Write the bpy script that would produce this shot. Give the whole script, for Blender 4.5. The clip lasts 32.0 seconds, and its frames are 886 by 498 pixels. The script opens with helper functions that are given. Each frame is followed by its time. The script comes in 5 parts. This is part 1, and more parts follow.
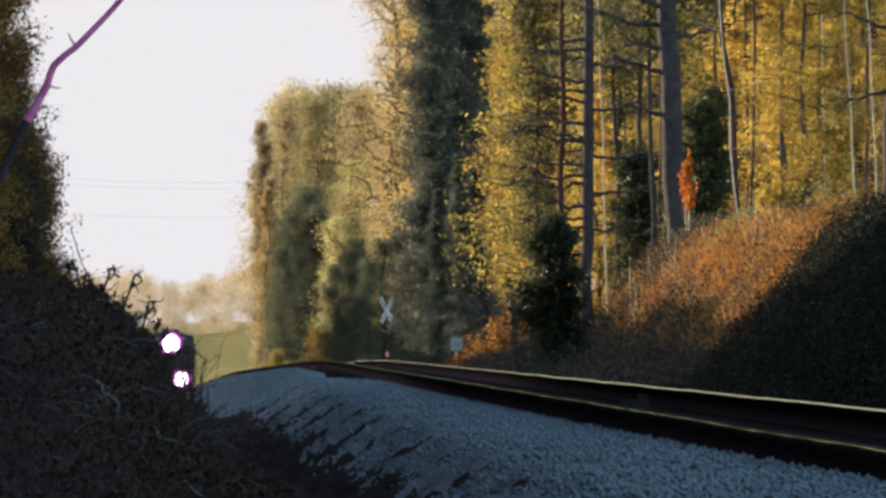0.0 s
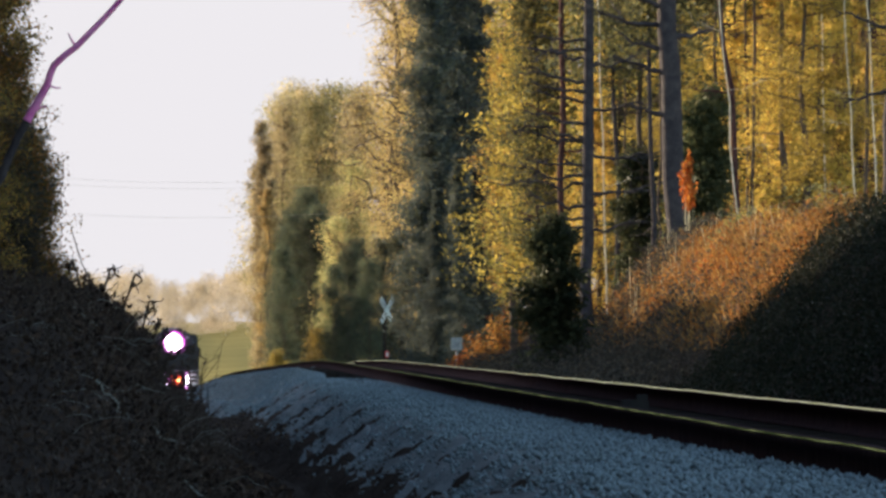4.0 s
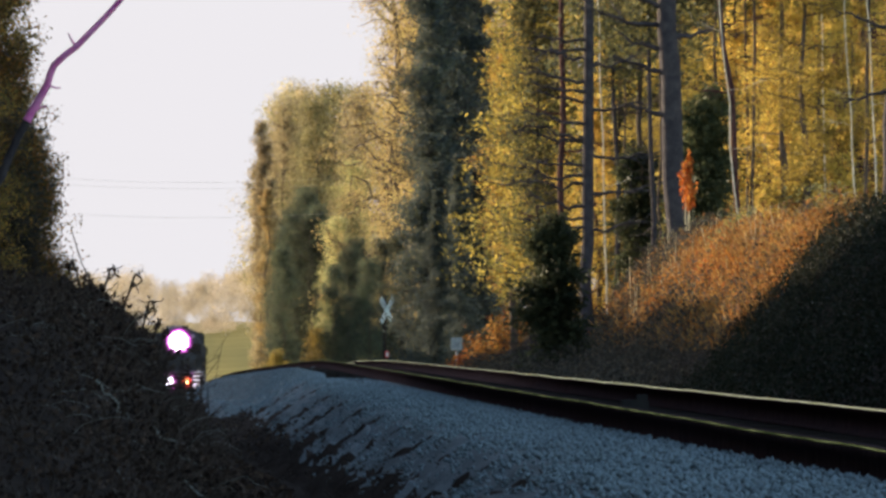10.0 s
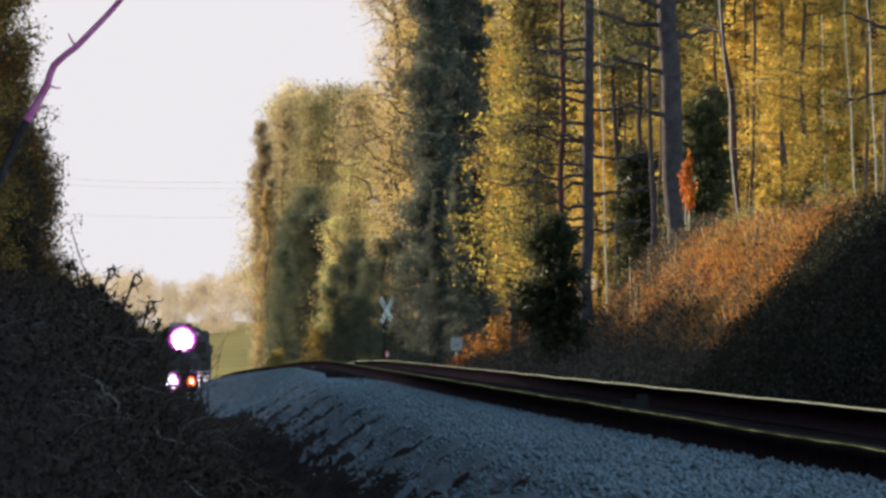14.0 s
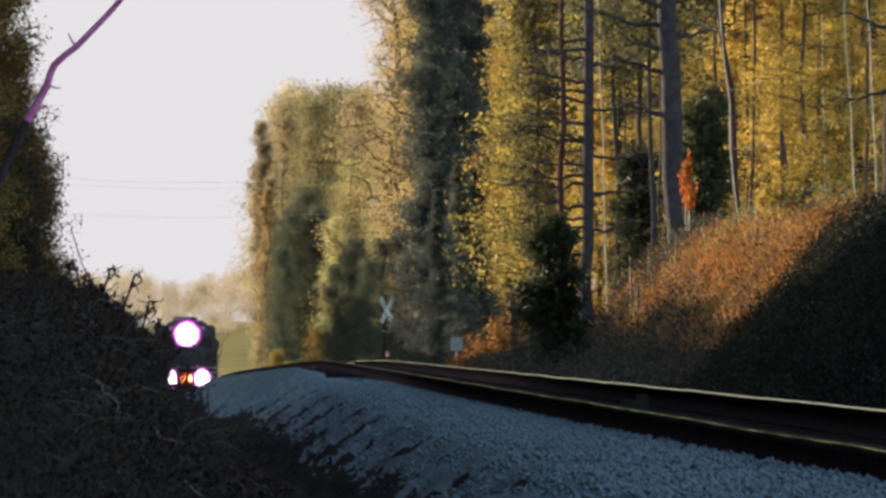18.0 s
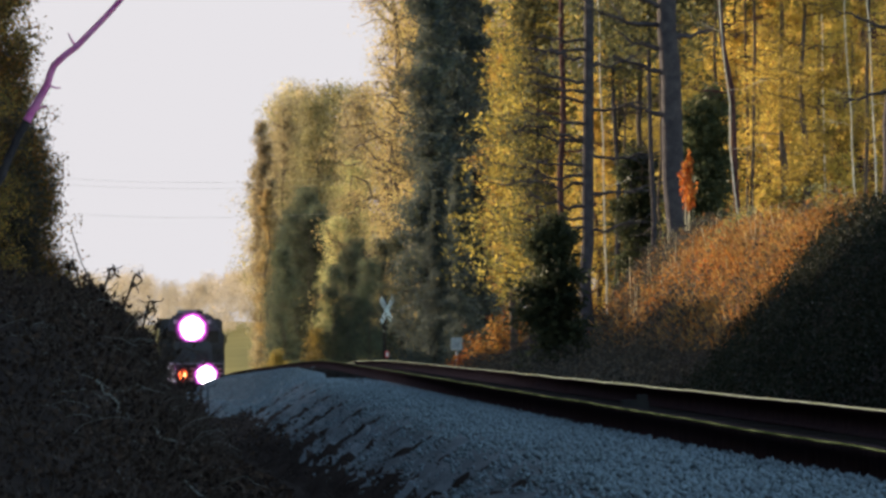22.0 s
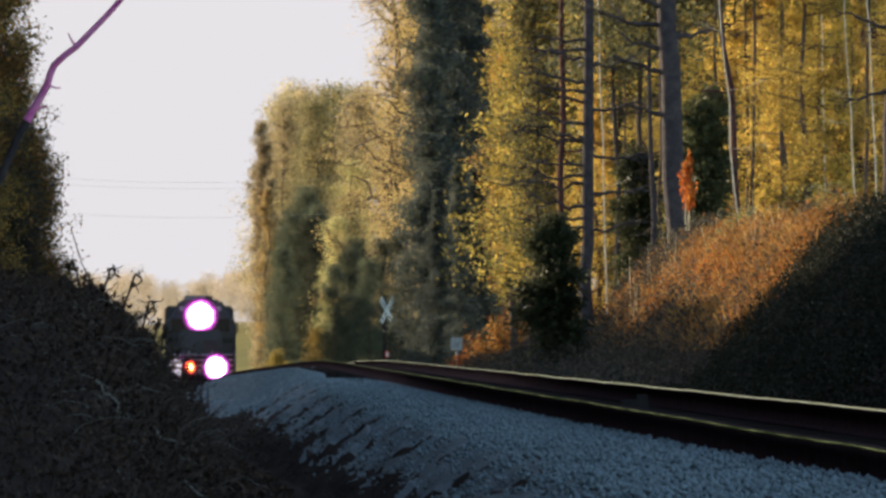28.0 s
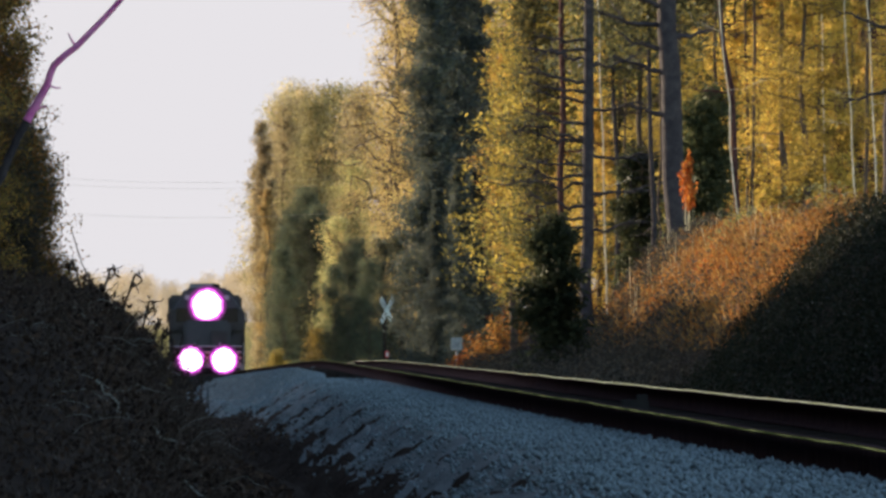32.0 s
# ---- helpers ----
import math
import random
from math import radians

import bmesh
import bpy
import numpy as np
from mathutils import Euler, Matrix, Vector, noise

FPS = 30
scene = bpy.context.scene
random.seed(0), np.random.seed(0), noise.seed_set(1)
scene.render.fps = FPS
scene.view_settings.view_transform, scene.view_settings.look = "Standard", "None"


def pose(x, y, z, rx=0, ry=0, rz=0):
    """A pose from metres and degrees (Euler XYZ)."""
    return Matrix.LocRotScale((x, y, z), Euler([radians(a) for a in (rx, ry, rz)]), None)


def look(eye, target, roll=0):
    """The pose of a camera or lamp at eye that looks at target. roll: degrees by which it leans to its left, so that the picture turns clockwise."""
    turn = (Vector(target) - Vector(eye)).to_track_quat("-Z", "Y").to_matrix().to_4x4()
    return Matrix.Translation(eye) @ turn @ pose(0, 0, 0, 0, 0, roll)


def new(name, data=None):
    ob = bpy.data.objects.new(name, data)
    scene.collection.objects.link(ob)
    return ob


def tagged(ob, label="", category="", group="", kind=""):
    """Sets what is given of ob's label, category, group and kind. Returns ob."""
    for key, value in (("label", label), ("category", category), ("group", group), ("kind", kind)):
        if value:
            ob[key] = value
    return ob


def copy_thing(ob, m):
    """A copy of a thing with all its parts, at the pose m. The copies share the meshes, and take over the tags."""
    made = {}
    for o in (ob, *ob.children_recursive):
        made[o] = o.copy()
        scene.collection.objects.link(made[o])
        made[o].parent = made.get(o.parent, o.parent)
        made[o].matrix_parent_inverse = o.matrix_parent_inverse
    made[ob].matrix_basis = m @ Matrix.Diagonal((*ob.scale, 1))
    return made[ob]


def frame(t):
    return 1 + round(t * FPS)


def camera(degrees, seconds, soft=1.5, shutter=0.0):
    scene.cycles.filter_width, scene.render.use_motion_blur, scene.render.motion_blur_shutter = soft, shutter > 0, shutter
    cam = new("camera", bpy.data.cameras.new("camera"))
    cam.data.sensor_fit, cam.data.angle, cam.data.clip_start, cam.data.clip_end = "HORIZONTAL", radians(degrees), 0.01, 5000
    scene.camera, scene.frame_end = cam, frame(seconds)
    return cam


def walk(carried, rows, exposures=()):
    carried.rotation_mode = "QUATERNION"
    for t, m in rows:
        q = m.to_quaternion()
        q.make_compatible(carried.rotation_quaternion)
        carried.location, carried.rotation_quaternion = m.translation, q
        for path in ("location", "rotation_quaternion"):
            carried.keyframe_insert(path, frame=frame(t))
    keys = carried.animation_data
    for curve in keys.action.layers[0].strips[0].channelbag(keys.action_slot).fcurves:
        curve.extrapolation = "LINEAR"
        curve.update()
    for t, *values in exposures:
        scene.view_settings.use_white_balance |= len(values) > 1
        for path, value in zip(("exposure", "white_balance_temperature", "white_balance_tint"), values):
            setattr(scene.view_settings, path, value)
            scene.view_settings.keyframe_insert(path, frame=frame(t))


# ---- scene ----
cam = camera(2.455, 32.0, soft=3.0)
# a long lens on a low tripod beside the ballast, looking along the line
EYE, AIM = (0.0, 0.0, 0.395), (10.386, 1000.0, 4.987)
walk(cam, [(0.0, look(EYE, AIM)), (32.0, look(EYE, AIM))], exposures=[(0.0, 0.92), (13.5, 0.92), (17.5, 0.82), (32.0, 0.82)])

# ---- light ----
SUN_AZ, SUN_EL = -52.0, 11.0
world = bpy.data.worlds.new("sky")
scene.world = world
world.use_nodes = True
wn = world.node_tree
sky = wn.nodes.new("ShaderNodeTexSky")
sky.sky_type = "NISHITA"
sky.sun_disc = False
sky.sun_elevation = radians(SUN_EL)
sky.sun_rotation = radians(SUN_AZ)
wn.links.new(sky.outputs[0], wn.nodes["Background"].inputs[0])
wn.nodes["Background"].inputs[1].default_value = 0.185
sun = new("sun", bpy.data.lights.new("sun", "SUN"))
sun.data.energy = 5.2
sun.data.angle = radians(0.5)
sun.data.color = (1.0, 0.81, 0.57)
sa, se = radians(SUN_AZ), radians(SUN_EL)
sun.matrix_world = look((math.sin(sa) * math.cos(se) * 100, math.cos(sa) * math.cos(se) * 100, math.sin(se) * 100), (0, 0, 0))


# ---- materials ----
def material(name):
    m = bpy.data.materials.new(name)
    m.use_nodes = True
    return m, m.node_tree.nodes, m.node_tree.links, m.node_tree.nodes["Principled BSDF"]


def surface(name, low, high, scale=6.0, rough=0.8, metal=0.0, bump=0.3, fine=40.0, spec=0.3, pieces=0.0):
    """Two-scale noise colour with fine relief, in object space metres."""
    m, n, l, b = material(name)
    co = n.new("ShaderNodeTexCoord")
    big, small = n.new("ShaderNodeTexNoise"), n.new("ShaderNodeTexNoise")
    big.inputs["Scale"].default_value, small.inputs["Scale"].default_value = scale, fine
    big.inputs["Detail"].default_value = 5
    mix = n.new("ShaderNodeMath")
    mix.operation = "MULTIPLY_ADD"
    mix.inputs[1].default_value = 0.45
    ramp = n.new("ShaderNodeValToRGB")
    ramp.color_ramp.elements[0].position, ramp.color_ramp.elements[1].position = 0.42, 0.95
    ramp.color_ramp.elements[0].color, ramp.color_ramp.elements[1].color = (*low, 1), (*high, 1)
    bp = n.new("ShaderNodeBump")
    bp.inputs["Strength"].default_value = bump
    bp.inputs["Distance"].default_value = 0.02
    for t in (big, small):
        l.new(co.outputs["Object"], t.inputs["Vector"])
    l.new(small.outputs["Fac"], mix.inputs[0])
    l.new(big.outputs["Fac"], mix.inputs[2])
    shade = mix
    if pieces:
        geo, shade = n.new("ShaderNodeNewGeometry"), n.new("ShaderNodeMath")
        shade.operation = "MULTIPLY_ADD"
        shade.inputs[1].default_value = pieces
        l.new(geo.outputs["Random Per Island"], shade.inputs[0])
        l.new(mix.outputs[0], shade.inputs[2])
    l.new(shade.outputs[0], ramp.inputs[0])
    l.new(ramp.outputs[0], b.inputs["Base Color"])
    l.new(small.outputs["Fac"], bp.inputs["Height"])
    l.new(bp.outputs[0], b.inputs["Normal"])
    b.inputs["Roughness"].default_value, b.inputs["Metallic"].default_value = rough, metal
    b.inputs["Specular IOR Level"].default_value = spec
    return m


def worn_steel(name, low, high, rough):
    """Bare running-worn steel: a mirror tinted to the glint's hue, with long dull and bright stretches."""
    m, n, l, b = material(name)
    co, noise, ramp = n.new("ShaderNodeTexCoord"), n.new("ShaderNodeTexNoise"), n.new("ShaderNodeValToRGB")
    stretch = n.new("ShaderNodeVectorMath")
    stretch.operation = "MULTIPLY"
    stretch.inputs[1].default_value = (4.0, 0.35, 4.0)
    noise.inputs["Scale"].default_value, noise.inputs["Detail"].default_value = 1.0, 6.0
    ramp.color_ramp.elements[0].position, ramp.color_ramp.elements[1].position = 0.35, 0.65
    ramp.color_ramp.elements[0].color, ramp.color_ramp.elements[1].color = (*low, 1), (*high, 1)
    gloss = n.new("ShaderNodeBsdfGlossy")
    gloss.inputs["Roughness"].default_value = rough
    l.new(co.outputs["Object"], stretch.inputs[0])
    l.new(stretch.outputs[0], noise.inputs["Vector"])
    l.new(noise.outputs["Fac"], ramp.inputs[0])
    l.new(ramp.outputs[0], gloss.inputs["Color"])
    l.new(gloss.outputs[0], n["Material Output"].inputs["Surface"])
    n.remove(b)
    return m


def leafy(name, colours, through_light=0.5, patchy=0.4):
    """Foliage: each leaf takes a colour of the range, and lets light through."""
    m, n, l, b = material(name)
    geo = n.new("ShaderNodeNewGeometry")
    ramp = n.new("ShaderNodeValToRGB")
    e = ramp.color_ramp.elements
    while len(e) < len(colours):
        e.new(0.5)
    for i, c in enumerate(colours):
        e[i].position = i / (len(colours) - 1)
        e[i].color = (*c, 1)
    trans = n.new("ShaderNodeBsdfTranslucent")
    mix = n.new("ShaderNodeMixShader")
    mix.inputs[0].default_value = through_light
    info = n.new("ShaderNodeObjectInfo")
    tone = n.new("ShaderNodeMapRange")
    tone.inputs["To Min"].default_value, tone.inputs["To Max"].default_value = 0.5, 1.3
    hue = n.new("ShaderNodeMapRange")
    hue.inputs["To Min"].default_value, hue.inputs["To Max"].default_value = 0.488, 0.514
    hsv = n.new("ShaderNodeHueSaturation")
    where = n.new("ShaderNodeTexCoord")
    patch = n.new("ShaderNodeTexNoise")
    patch.inputs["Scale"].default_value, patch.inputs["Detail"].default_value = 0.8, 3.0
    spread = n.new("ShaderNodeMapRange")
    spread.inputs["From Min"].default_value, spread.inputs["From Max"].default_value = 0.3, 0.7
    spread.inputs["To Min"].default_value, spread.inputs["To Max"].default_value = 1.02 - patchy, 1.02 + patchy
    both = n.new("ShaderNodeMath")
    both.operation = "MULTIPLY"
    l.new(where.outputs["Object"], patch.inputs["Vector"])
    l.new(patch.outputs[0], spread.inputs["Value"])
    l.new(tone.outputs[0], both.inputs[0])
    l.new(spread.outputs[0], both.inputs[1])
    l.new(info.outputs["Random"], tone.inputs["Value"])
    l.new(info.outputs["Random"], hue.inputs["Value"])
    l.new(both.outputs[0], hsv.inputs["Value"])
    l.new(hue.outputs[0], hsv.inputs["Hue"])
    l.new(geo.outputs["Random Per Island"], ramp.inputs[0])
    l.new(ramp.outputs[0], hsv.inputs["Color"])
    l.new(hsv.outputs[0], b.inputs["Base Color"])
    l.new(hsv.outputs[0], trans.inputs["Color"])
    l.new(b.outputs[0], mix.inputs[1])
    l.new(trans.outputs[0], mix.inputs[2])
    l.new(mix.outputs[0], n["Material Output"].inputs["Surface"])
    b.inputs["Roughness"].default_value = 0.55
    b.inputs["Specular IOR Level"].default_value = 0.06
    return m


def glow(name, colour, strength):
    m, n, l, b = material(name)
    b.inputs["Base Color"].default_value = (*colour, 1)
    b.inputs["Emission Color"].default_value = (*colour, 1)
    b.inputs["Emission Strength"].default_value = strength
    return m


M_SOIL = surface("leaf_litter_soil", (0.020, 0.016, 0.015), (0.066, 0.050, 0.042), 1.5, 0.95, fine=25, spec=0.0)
M_BALLAST = surface("ballast_bed", (0.048, 0.056, 0.061), (0.180, 0.206, 0.226), 0.8, 0.9, fine=22, bump=0.8, spec=0.1)
M_STONE = surface("ballast_stone", (0.036, 0.048, 0.053), (0.250, 0.312, 0.338), 3.0, 0.85, fine=30, spec=0.1, pieces=0.32)
M_TIE = surface("creosoted_tie", (0.012, 0.010, 0.009), (0.05, 0.04, 0.035), 5, 0.95, spec=0.0)
# yellow-green glint put into both rail edge colours, dimmer on the near rail
M_DULLSTEEL = worn_steel("dim_rail_glint", (0.05, 0.07, 0.025), (0.24, 0.28, 0.12), 0.10)
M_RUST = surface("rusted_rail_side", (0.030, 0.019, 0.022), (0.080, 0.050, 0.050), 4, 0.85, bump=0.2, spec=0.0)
M_STEEL = worn_steel("polished_rail_glint", (0.84, 0.86, 0.52), (1.0, 1.0, 0.72), 0.03)
M_BARK = surface("grey_brown_bark", (0.045, 0.033, 0.028), (0.15, 0.11, 0.085), 6, 0.9, bump=0.7)
M_DARKBARK = surface("dark_pine_bark", (0.032, 0.030, 0.037), (0.092, 0.078, 0.080), 5, 0.9, bump=0.9, fine=14, spec=0.08)
M_RUSTBARK = surface("red_brown_bark", (0.045, 0.02, 0.02), (0.14, 0.065, 0.055), 5, 0.85, bump=0.8, spec=0.1)
# pink of sky glare and lens fringing, painted as the upper stem's colour
M_GLAREBARK = surface("glare_pink_bark", (0.75, 0.10, 0.42), (0.95, 0.34, 0.62), 9, 0.6, bump=0.4)
M_DRY = surface("dry_stalk", (0.030, 0.022, 0.019), (0.12, 0.088, 0.070), 9, 0.85, spec=0.1)
M_TWIG = surface("weathered_twig", (0.13, 0.13, 0.115), (0.34, 0.33, 0.29), 7, 0.85, spec=0.1)
# pale tone of a trunk's sun-struck rim, put into bark colour
M_RIMBARK = surface("sunlit_rim_bark", (0.40, 0.35, 0.25), (0.78, 0.72, 0.56), 8, 0.6, bump=0.3)
M_STRAW = surface("pale_straw_stalk", (0.50, 0.40, 0.20), (0.75, 0.64, 0.40), 9, 0.6)
M_GOLD = leafy("golden_leaves", [(0.43, 0.205, 0.065), (0.74, 0.49, 0.105), (0.61, 0.475, 0.105), (0.30, 0.225, 0.09)], 0.68)
M_YELLOW = leafy("yellow_leaves", [(0.33, 0.25, 0.075), (0.58, 0.44, 0.09), (0.30, 0.24, 0.08)], 0.64)
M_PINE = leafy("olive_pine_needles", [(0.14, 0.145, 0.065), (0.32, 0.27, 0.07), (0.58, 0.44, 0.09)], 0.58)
# dark cedar green lifted towards blue: the haze is in the colour
M_CEDAR = leafy("haze_blue_cedar_foliage", [(0.058, 0.070, 0.070), (0.090, 0.106, 0.100), (0.14, 0.14, 0.082)], 0.35)
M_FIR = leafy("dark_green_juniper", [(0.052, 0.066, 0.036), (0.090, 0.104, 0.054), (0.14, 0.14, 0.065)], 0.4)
# darker copy of the pine needles: shade inside the woods put into colour
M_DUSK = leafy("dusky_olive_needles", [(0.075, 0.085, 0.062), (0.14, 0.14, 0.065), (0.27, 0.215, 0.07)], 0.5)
M_TAN = leafy("tan_orange_leaves", [(0.28, 0.17, 0.08), (0.48, 0.33, 0.14), (0.33, 0.27, 0.11)], 0.52)
M_RED = leafy("red_orange_leaves", [(0.42, 0.07, 0.02), (0.60, 0.17, 0.04), (0.62, 0.28, 0.06)], 0.6)
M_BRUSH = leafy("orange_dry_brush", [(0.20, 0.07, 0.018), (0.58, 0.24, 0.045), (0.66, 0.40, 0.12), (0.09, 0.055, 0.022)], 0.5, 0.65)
# distance haze is put into these four paler far-foliage colours
M_OLIVE = leafy("hazed_olive_leaves", [(0.17, 0.17, 0.09), (0.30, 0.27, 0.12), (0.44, 0.36, 0.17)], 0.55)
M_FARTAN = leafy("hazed_tan_leaves", [(0.28, 0.22, 0.13), (0.42, 0.33, 0.19), (0.36, 0.31, 0.18)], 0.55)
M_FARWOODS = leafy("haze_paled_leaves", [(0.46, 0.39, 0.31), (0.50, 0.42, 0.33), (0.48, 0.41, 0.30)], 0.6, 0.04)
M_FARGREEN = leafy("hazed_green_leaves", [(0.050, 0.066, 0.054), (0.082, 0.098, 0.066), (0.145, 0.145, 0.072)], 0.45)
M_LEFT = leafy("green_brown_leaves", [(0.10, 0.08, 0.03), (0.22, 0.15, 0.05), (0.46, 0.20, 0.05)], 0.5)
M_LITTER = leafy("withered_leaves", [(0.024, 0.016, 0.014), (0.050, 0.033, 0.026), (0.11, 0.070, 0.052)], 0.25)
M_BUSH = leafy("golden_olive_leaves", [(0.17, 0.12, 0.04), (0.33, 0.24, 0.06), (0.25, 0.19, 0.06)], 0.5)
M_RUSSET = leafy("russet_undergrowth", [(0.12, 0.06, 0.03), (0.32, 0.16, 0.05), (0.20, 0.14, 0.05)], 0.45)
# dark leaf colours that hold the bank's shade
M_IVY = leafy("shade_toned_creeper", [(0.016, 0.020, 0.012), (0.026, 0.032, 0.017), (0.044, 0.038, 0.024)], 0.25)
M_BRAMBLE = leafy("shade_toned_brambles", [(0.034, 0.033, 0.027), (0.072, 0.065, 0.050), (0.125, 0.095, 0.07)], 0.35)
M_WHITE = surface("weathered_white_paint", (0.42, 0.51, 0.53), (0.62, 0.70, 0.71), 6, 0.6, bump=0.1)
M_GREYSIGN = surface("grey_sign_paint", (0.20, 0.21, 0.22), (0.32, 0.33, 0.34), 6, 0.6, bump=0.1)
M_REDSIGN = surface("red_reflective_plate", (0.45, 0.03, 0.04), (0.62, 0.07, 0.08), 6, 0.5, bump=0.05)
M_POST = surface("weathered_post", (0.20, 0.22, 0.22), (0.42, 0.43, 0.42), 7, 0.8)
M_ASPHALT = surface("worn_asphalt", (0.035, 0.035, 0.037), (0.075, 0.073, 0.07), 3, 0.9)
M_BLUEPAINT = surface("dark_blue_loco_paint", (0.016, 0.012, 0.015), (0.034, 0.026, 0.030), 2, 0.45, bump=0.05, spec=0.5)
M_GREYPAINT = surface("grey_loco_paint", (0.14, 0.14, 0.15), (0.26, 0.26, 0.27), 2, 0.5, bump=0.05, spec=0.5)
M_UNDER = surface("grimy_underframe", (0.012, 0.011, 0.011), (0.04, 0.036, 0.033), 4, 0.85)
M_WINDOW = surface("dark_cab_glass", (0.010, 0.010, 0.012), (0.018, 0.018, 0.022), 4, 0.15, bump=0.0, spec=0.25)


def lamp_glass(name, strength, stops, across):
    """A lit lens: hot in its middle, with bloom painted as a tinted, dimmer, uneven rim."""
    m, n, l, b = material(name)
    co, mid, flat = n.new("ShaderNodeTexCoord"), n.new("ShaderNodeVectorMath"), n.new("ShaderNodeVectorMath")
    mid.operation, flat.operation = "SUBTRACT", "MULTIPLY"
    mid.inputs[1].default_value = (0.5, 0.5, 0.5)
    flat.inputs[1].default_value = across
    far = n.new("ShaderNodeVectorMath")
    far.operation = "LENGTH"
    noise = n.new("ShaderNodeTexNoise")
    noise.inputs["Scale"].default_value = 7.0
    wave = n.new("ShaderNodeMath")
    wave.operation = "MULTIPLY_ADD"
    wave.inputs[1].default_value = 0.22
    ramp = n.new("ShaderNodeValToRGB")
    e = ramp.color_ramp.elements
    while len(e) < len(stops):
        e.new(0.5)
    for k, (at, colour) in enumerate(stops):
        e[k].position, e[k].color = at, (*colour, 1)
    l.new(co.outputs["Generated"], mid.inputs[0])
    l.new(co.outputs["Generated"], noise.inputs["Vector"])
    l.new(mid.outputs[0], flat.inputs[0])
    l.new(flat.outputs[0], far.inputs[0])
    l.new(noise.outputs["Fac"], wave.inputs[0])
    l.new(far.outputs["Value"], wave.inputs[2])
    l.new(wave.outputs[0], ramp.inputs[0])
    l.new(ramp.outputs[0], b.inputs["Emission Color"])
    b.inputs["Emission Strength"].default_value = strength
    b.inputs["Base Color"].default_value = (0.05, 0.04, 0.05, 1)
    return m


# glare bloom and its magenta fringe are put into the lens colour
M_LAMP = lamp_glass("lamp_lens_with_bloom", 14.0, [(0.62, (1.0, 0.9, 1.0)), (0.80, (0.16, 0.05, 0.15)), (0.92, (0.055, 0.004, 0.05)), (1.06, (0.006, 0.0005, 0.006))], (2.0, 0.0, 2.0))
# red-orange glow of a dimmed ditch lamp
M_AMBER = lamp_glass("dimmed_lamp_glow", 10.0, [(0.22, (1.0, 0.75, 0.35)), (0.5, (0.6, 0.12, 0.01)), (0.8, (0.16, 0.004, 0.006)), (1.05, (0.01, 0.0, 0.0))], (0.0, 2.0, 2.0))
# the meadow's pale colour holds the same distance haze
M_MEADOW = surface("hazed_meadow_grass", (0.21, 0.175, 0.07), (0.31, 0.26, 0.11), 0.05, 0.95, fine=0.6, bump=0.1, spec=0.0)
# pale warm tone paints the cable's glint in the sun
M_WIRE = surface("sun_glint_cable", (0.5, 0.42, 0.3), (0.7, 0.6, 0.45), 3, 0.4, bump=0.0)


# ---- the line: plan and levels ----
LINE_Y = np.array([-60.0, 300, 430, 500, 560, 620, 660, 700, 760, 830, 950, 1100, 1284, 1500, 2000, 2800])
LINE_X = np.array([3.22, 3.22, 3.20, 3.08, 2.85, 2.20, 1.50, 0.70, -0.15, -0.86, -1.55, -2.50, -3.58, -4.8, -8.5, -16])
LINE_Z = np.array([0.0, 0, 0, 0, -0.07, -0.25, -0.40, -0.62, -1.15, -1.97, -2.68, -3.36, -3.50, -3.6, -3.7, -3.8])
FINE_Y = np.arange(-60.0, 2800.0, 5.0)


def eased(values):
    v = np.interp(FINE_Y, LINE_Y, values)
    k = np.hanning(11)
    p = np.concatenate([np.full(5, v[0]), v, np.full(5, v[-1])])
    return np.convolve(p, k / k.sum(), "valid")


FINE_X, FINE_Z = eased(LINE_X), eased(LINE_Z)


def line_x(y):
    return np.interp(y, FINE_Y, FINE_X)


def line_z(y):
    return np.interp(y, FINE_Y, FINE_Z)


def smooth(a, b, v):
    t = np.clip((v - a) / (b - a), 0, 1)
    return t * t * (3 - 2 * t)


GULLIES = ((88, 2.2), (101, 2.8), (116, 3.0), (133, 4.0), (152, 4.4), (174, 5.6), (198, 6.2), (226, 7.4), (258, 8.8), (296, 10.0), (345, 12.0), (400, 13.0))


def heap_edge(y):
    """How far the dark soil and dead weeds of the heap reach into the ballast."""
    edge = np.interp(y, [40, 110, 131, 179, 245, 300, 376, 420], [1.0, 0.96, 0.90, 0.79, 0.66, 0.50, 0.25, 0.1])
    return edge + 0.05 * np.sin(y * 0.9) + 0.04 * np.sin(y * 0.37 + 1)


def washed(r, y):
    """1 in the dirt gullies that rain has cut down the ballast slope, 0 between them."""
    run = sum(np.exp(-((y - g - (r + 2.5) * 2.0 - 0.6 * np.sin(r * 5 + g)) / w) ** 2) for g, w in GULLIES)
    return np.clip(run, 0, 1) * smooth(-1.5, -2.0, r) * smooth(-3.5, -3.0, r)


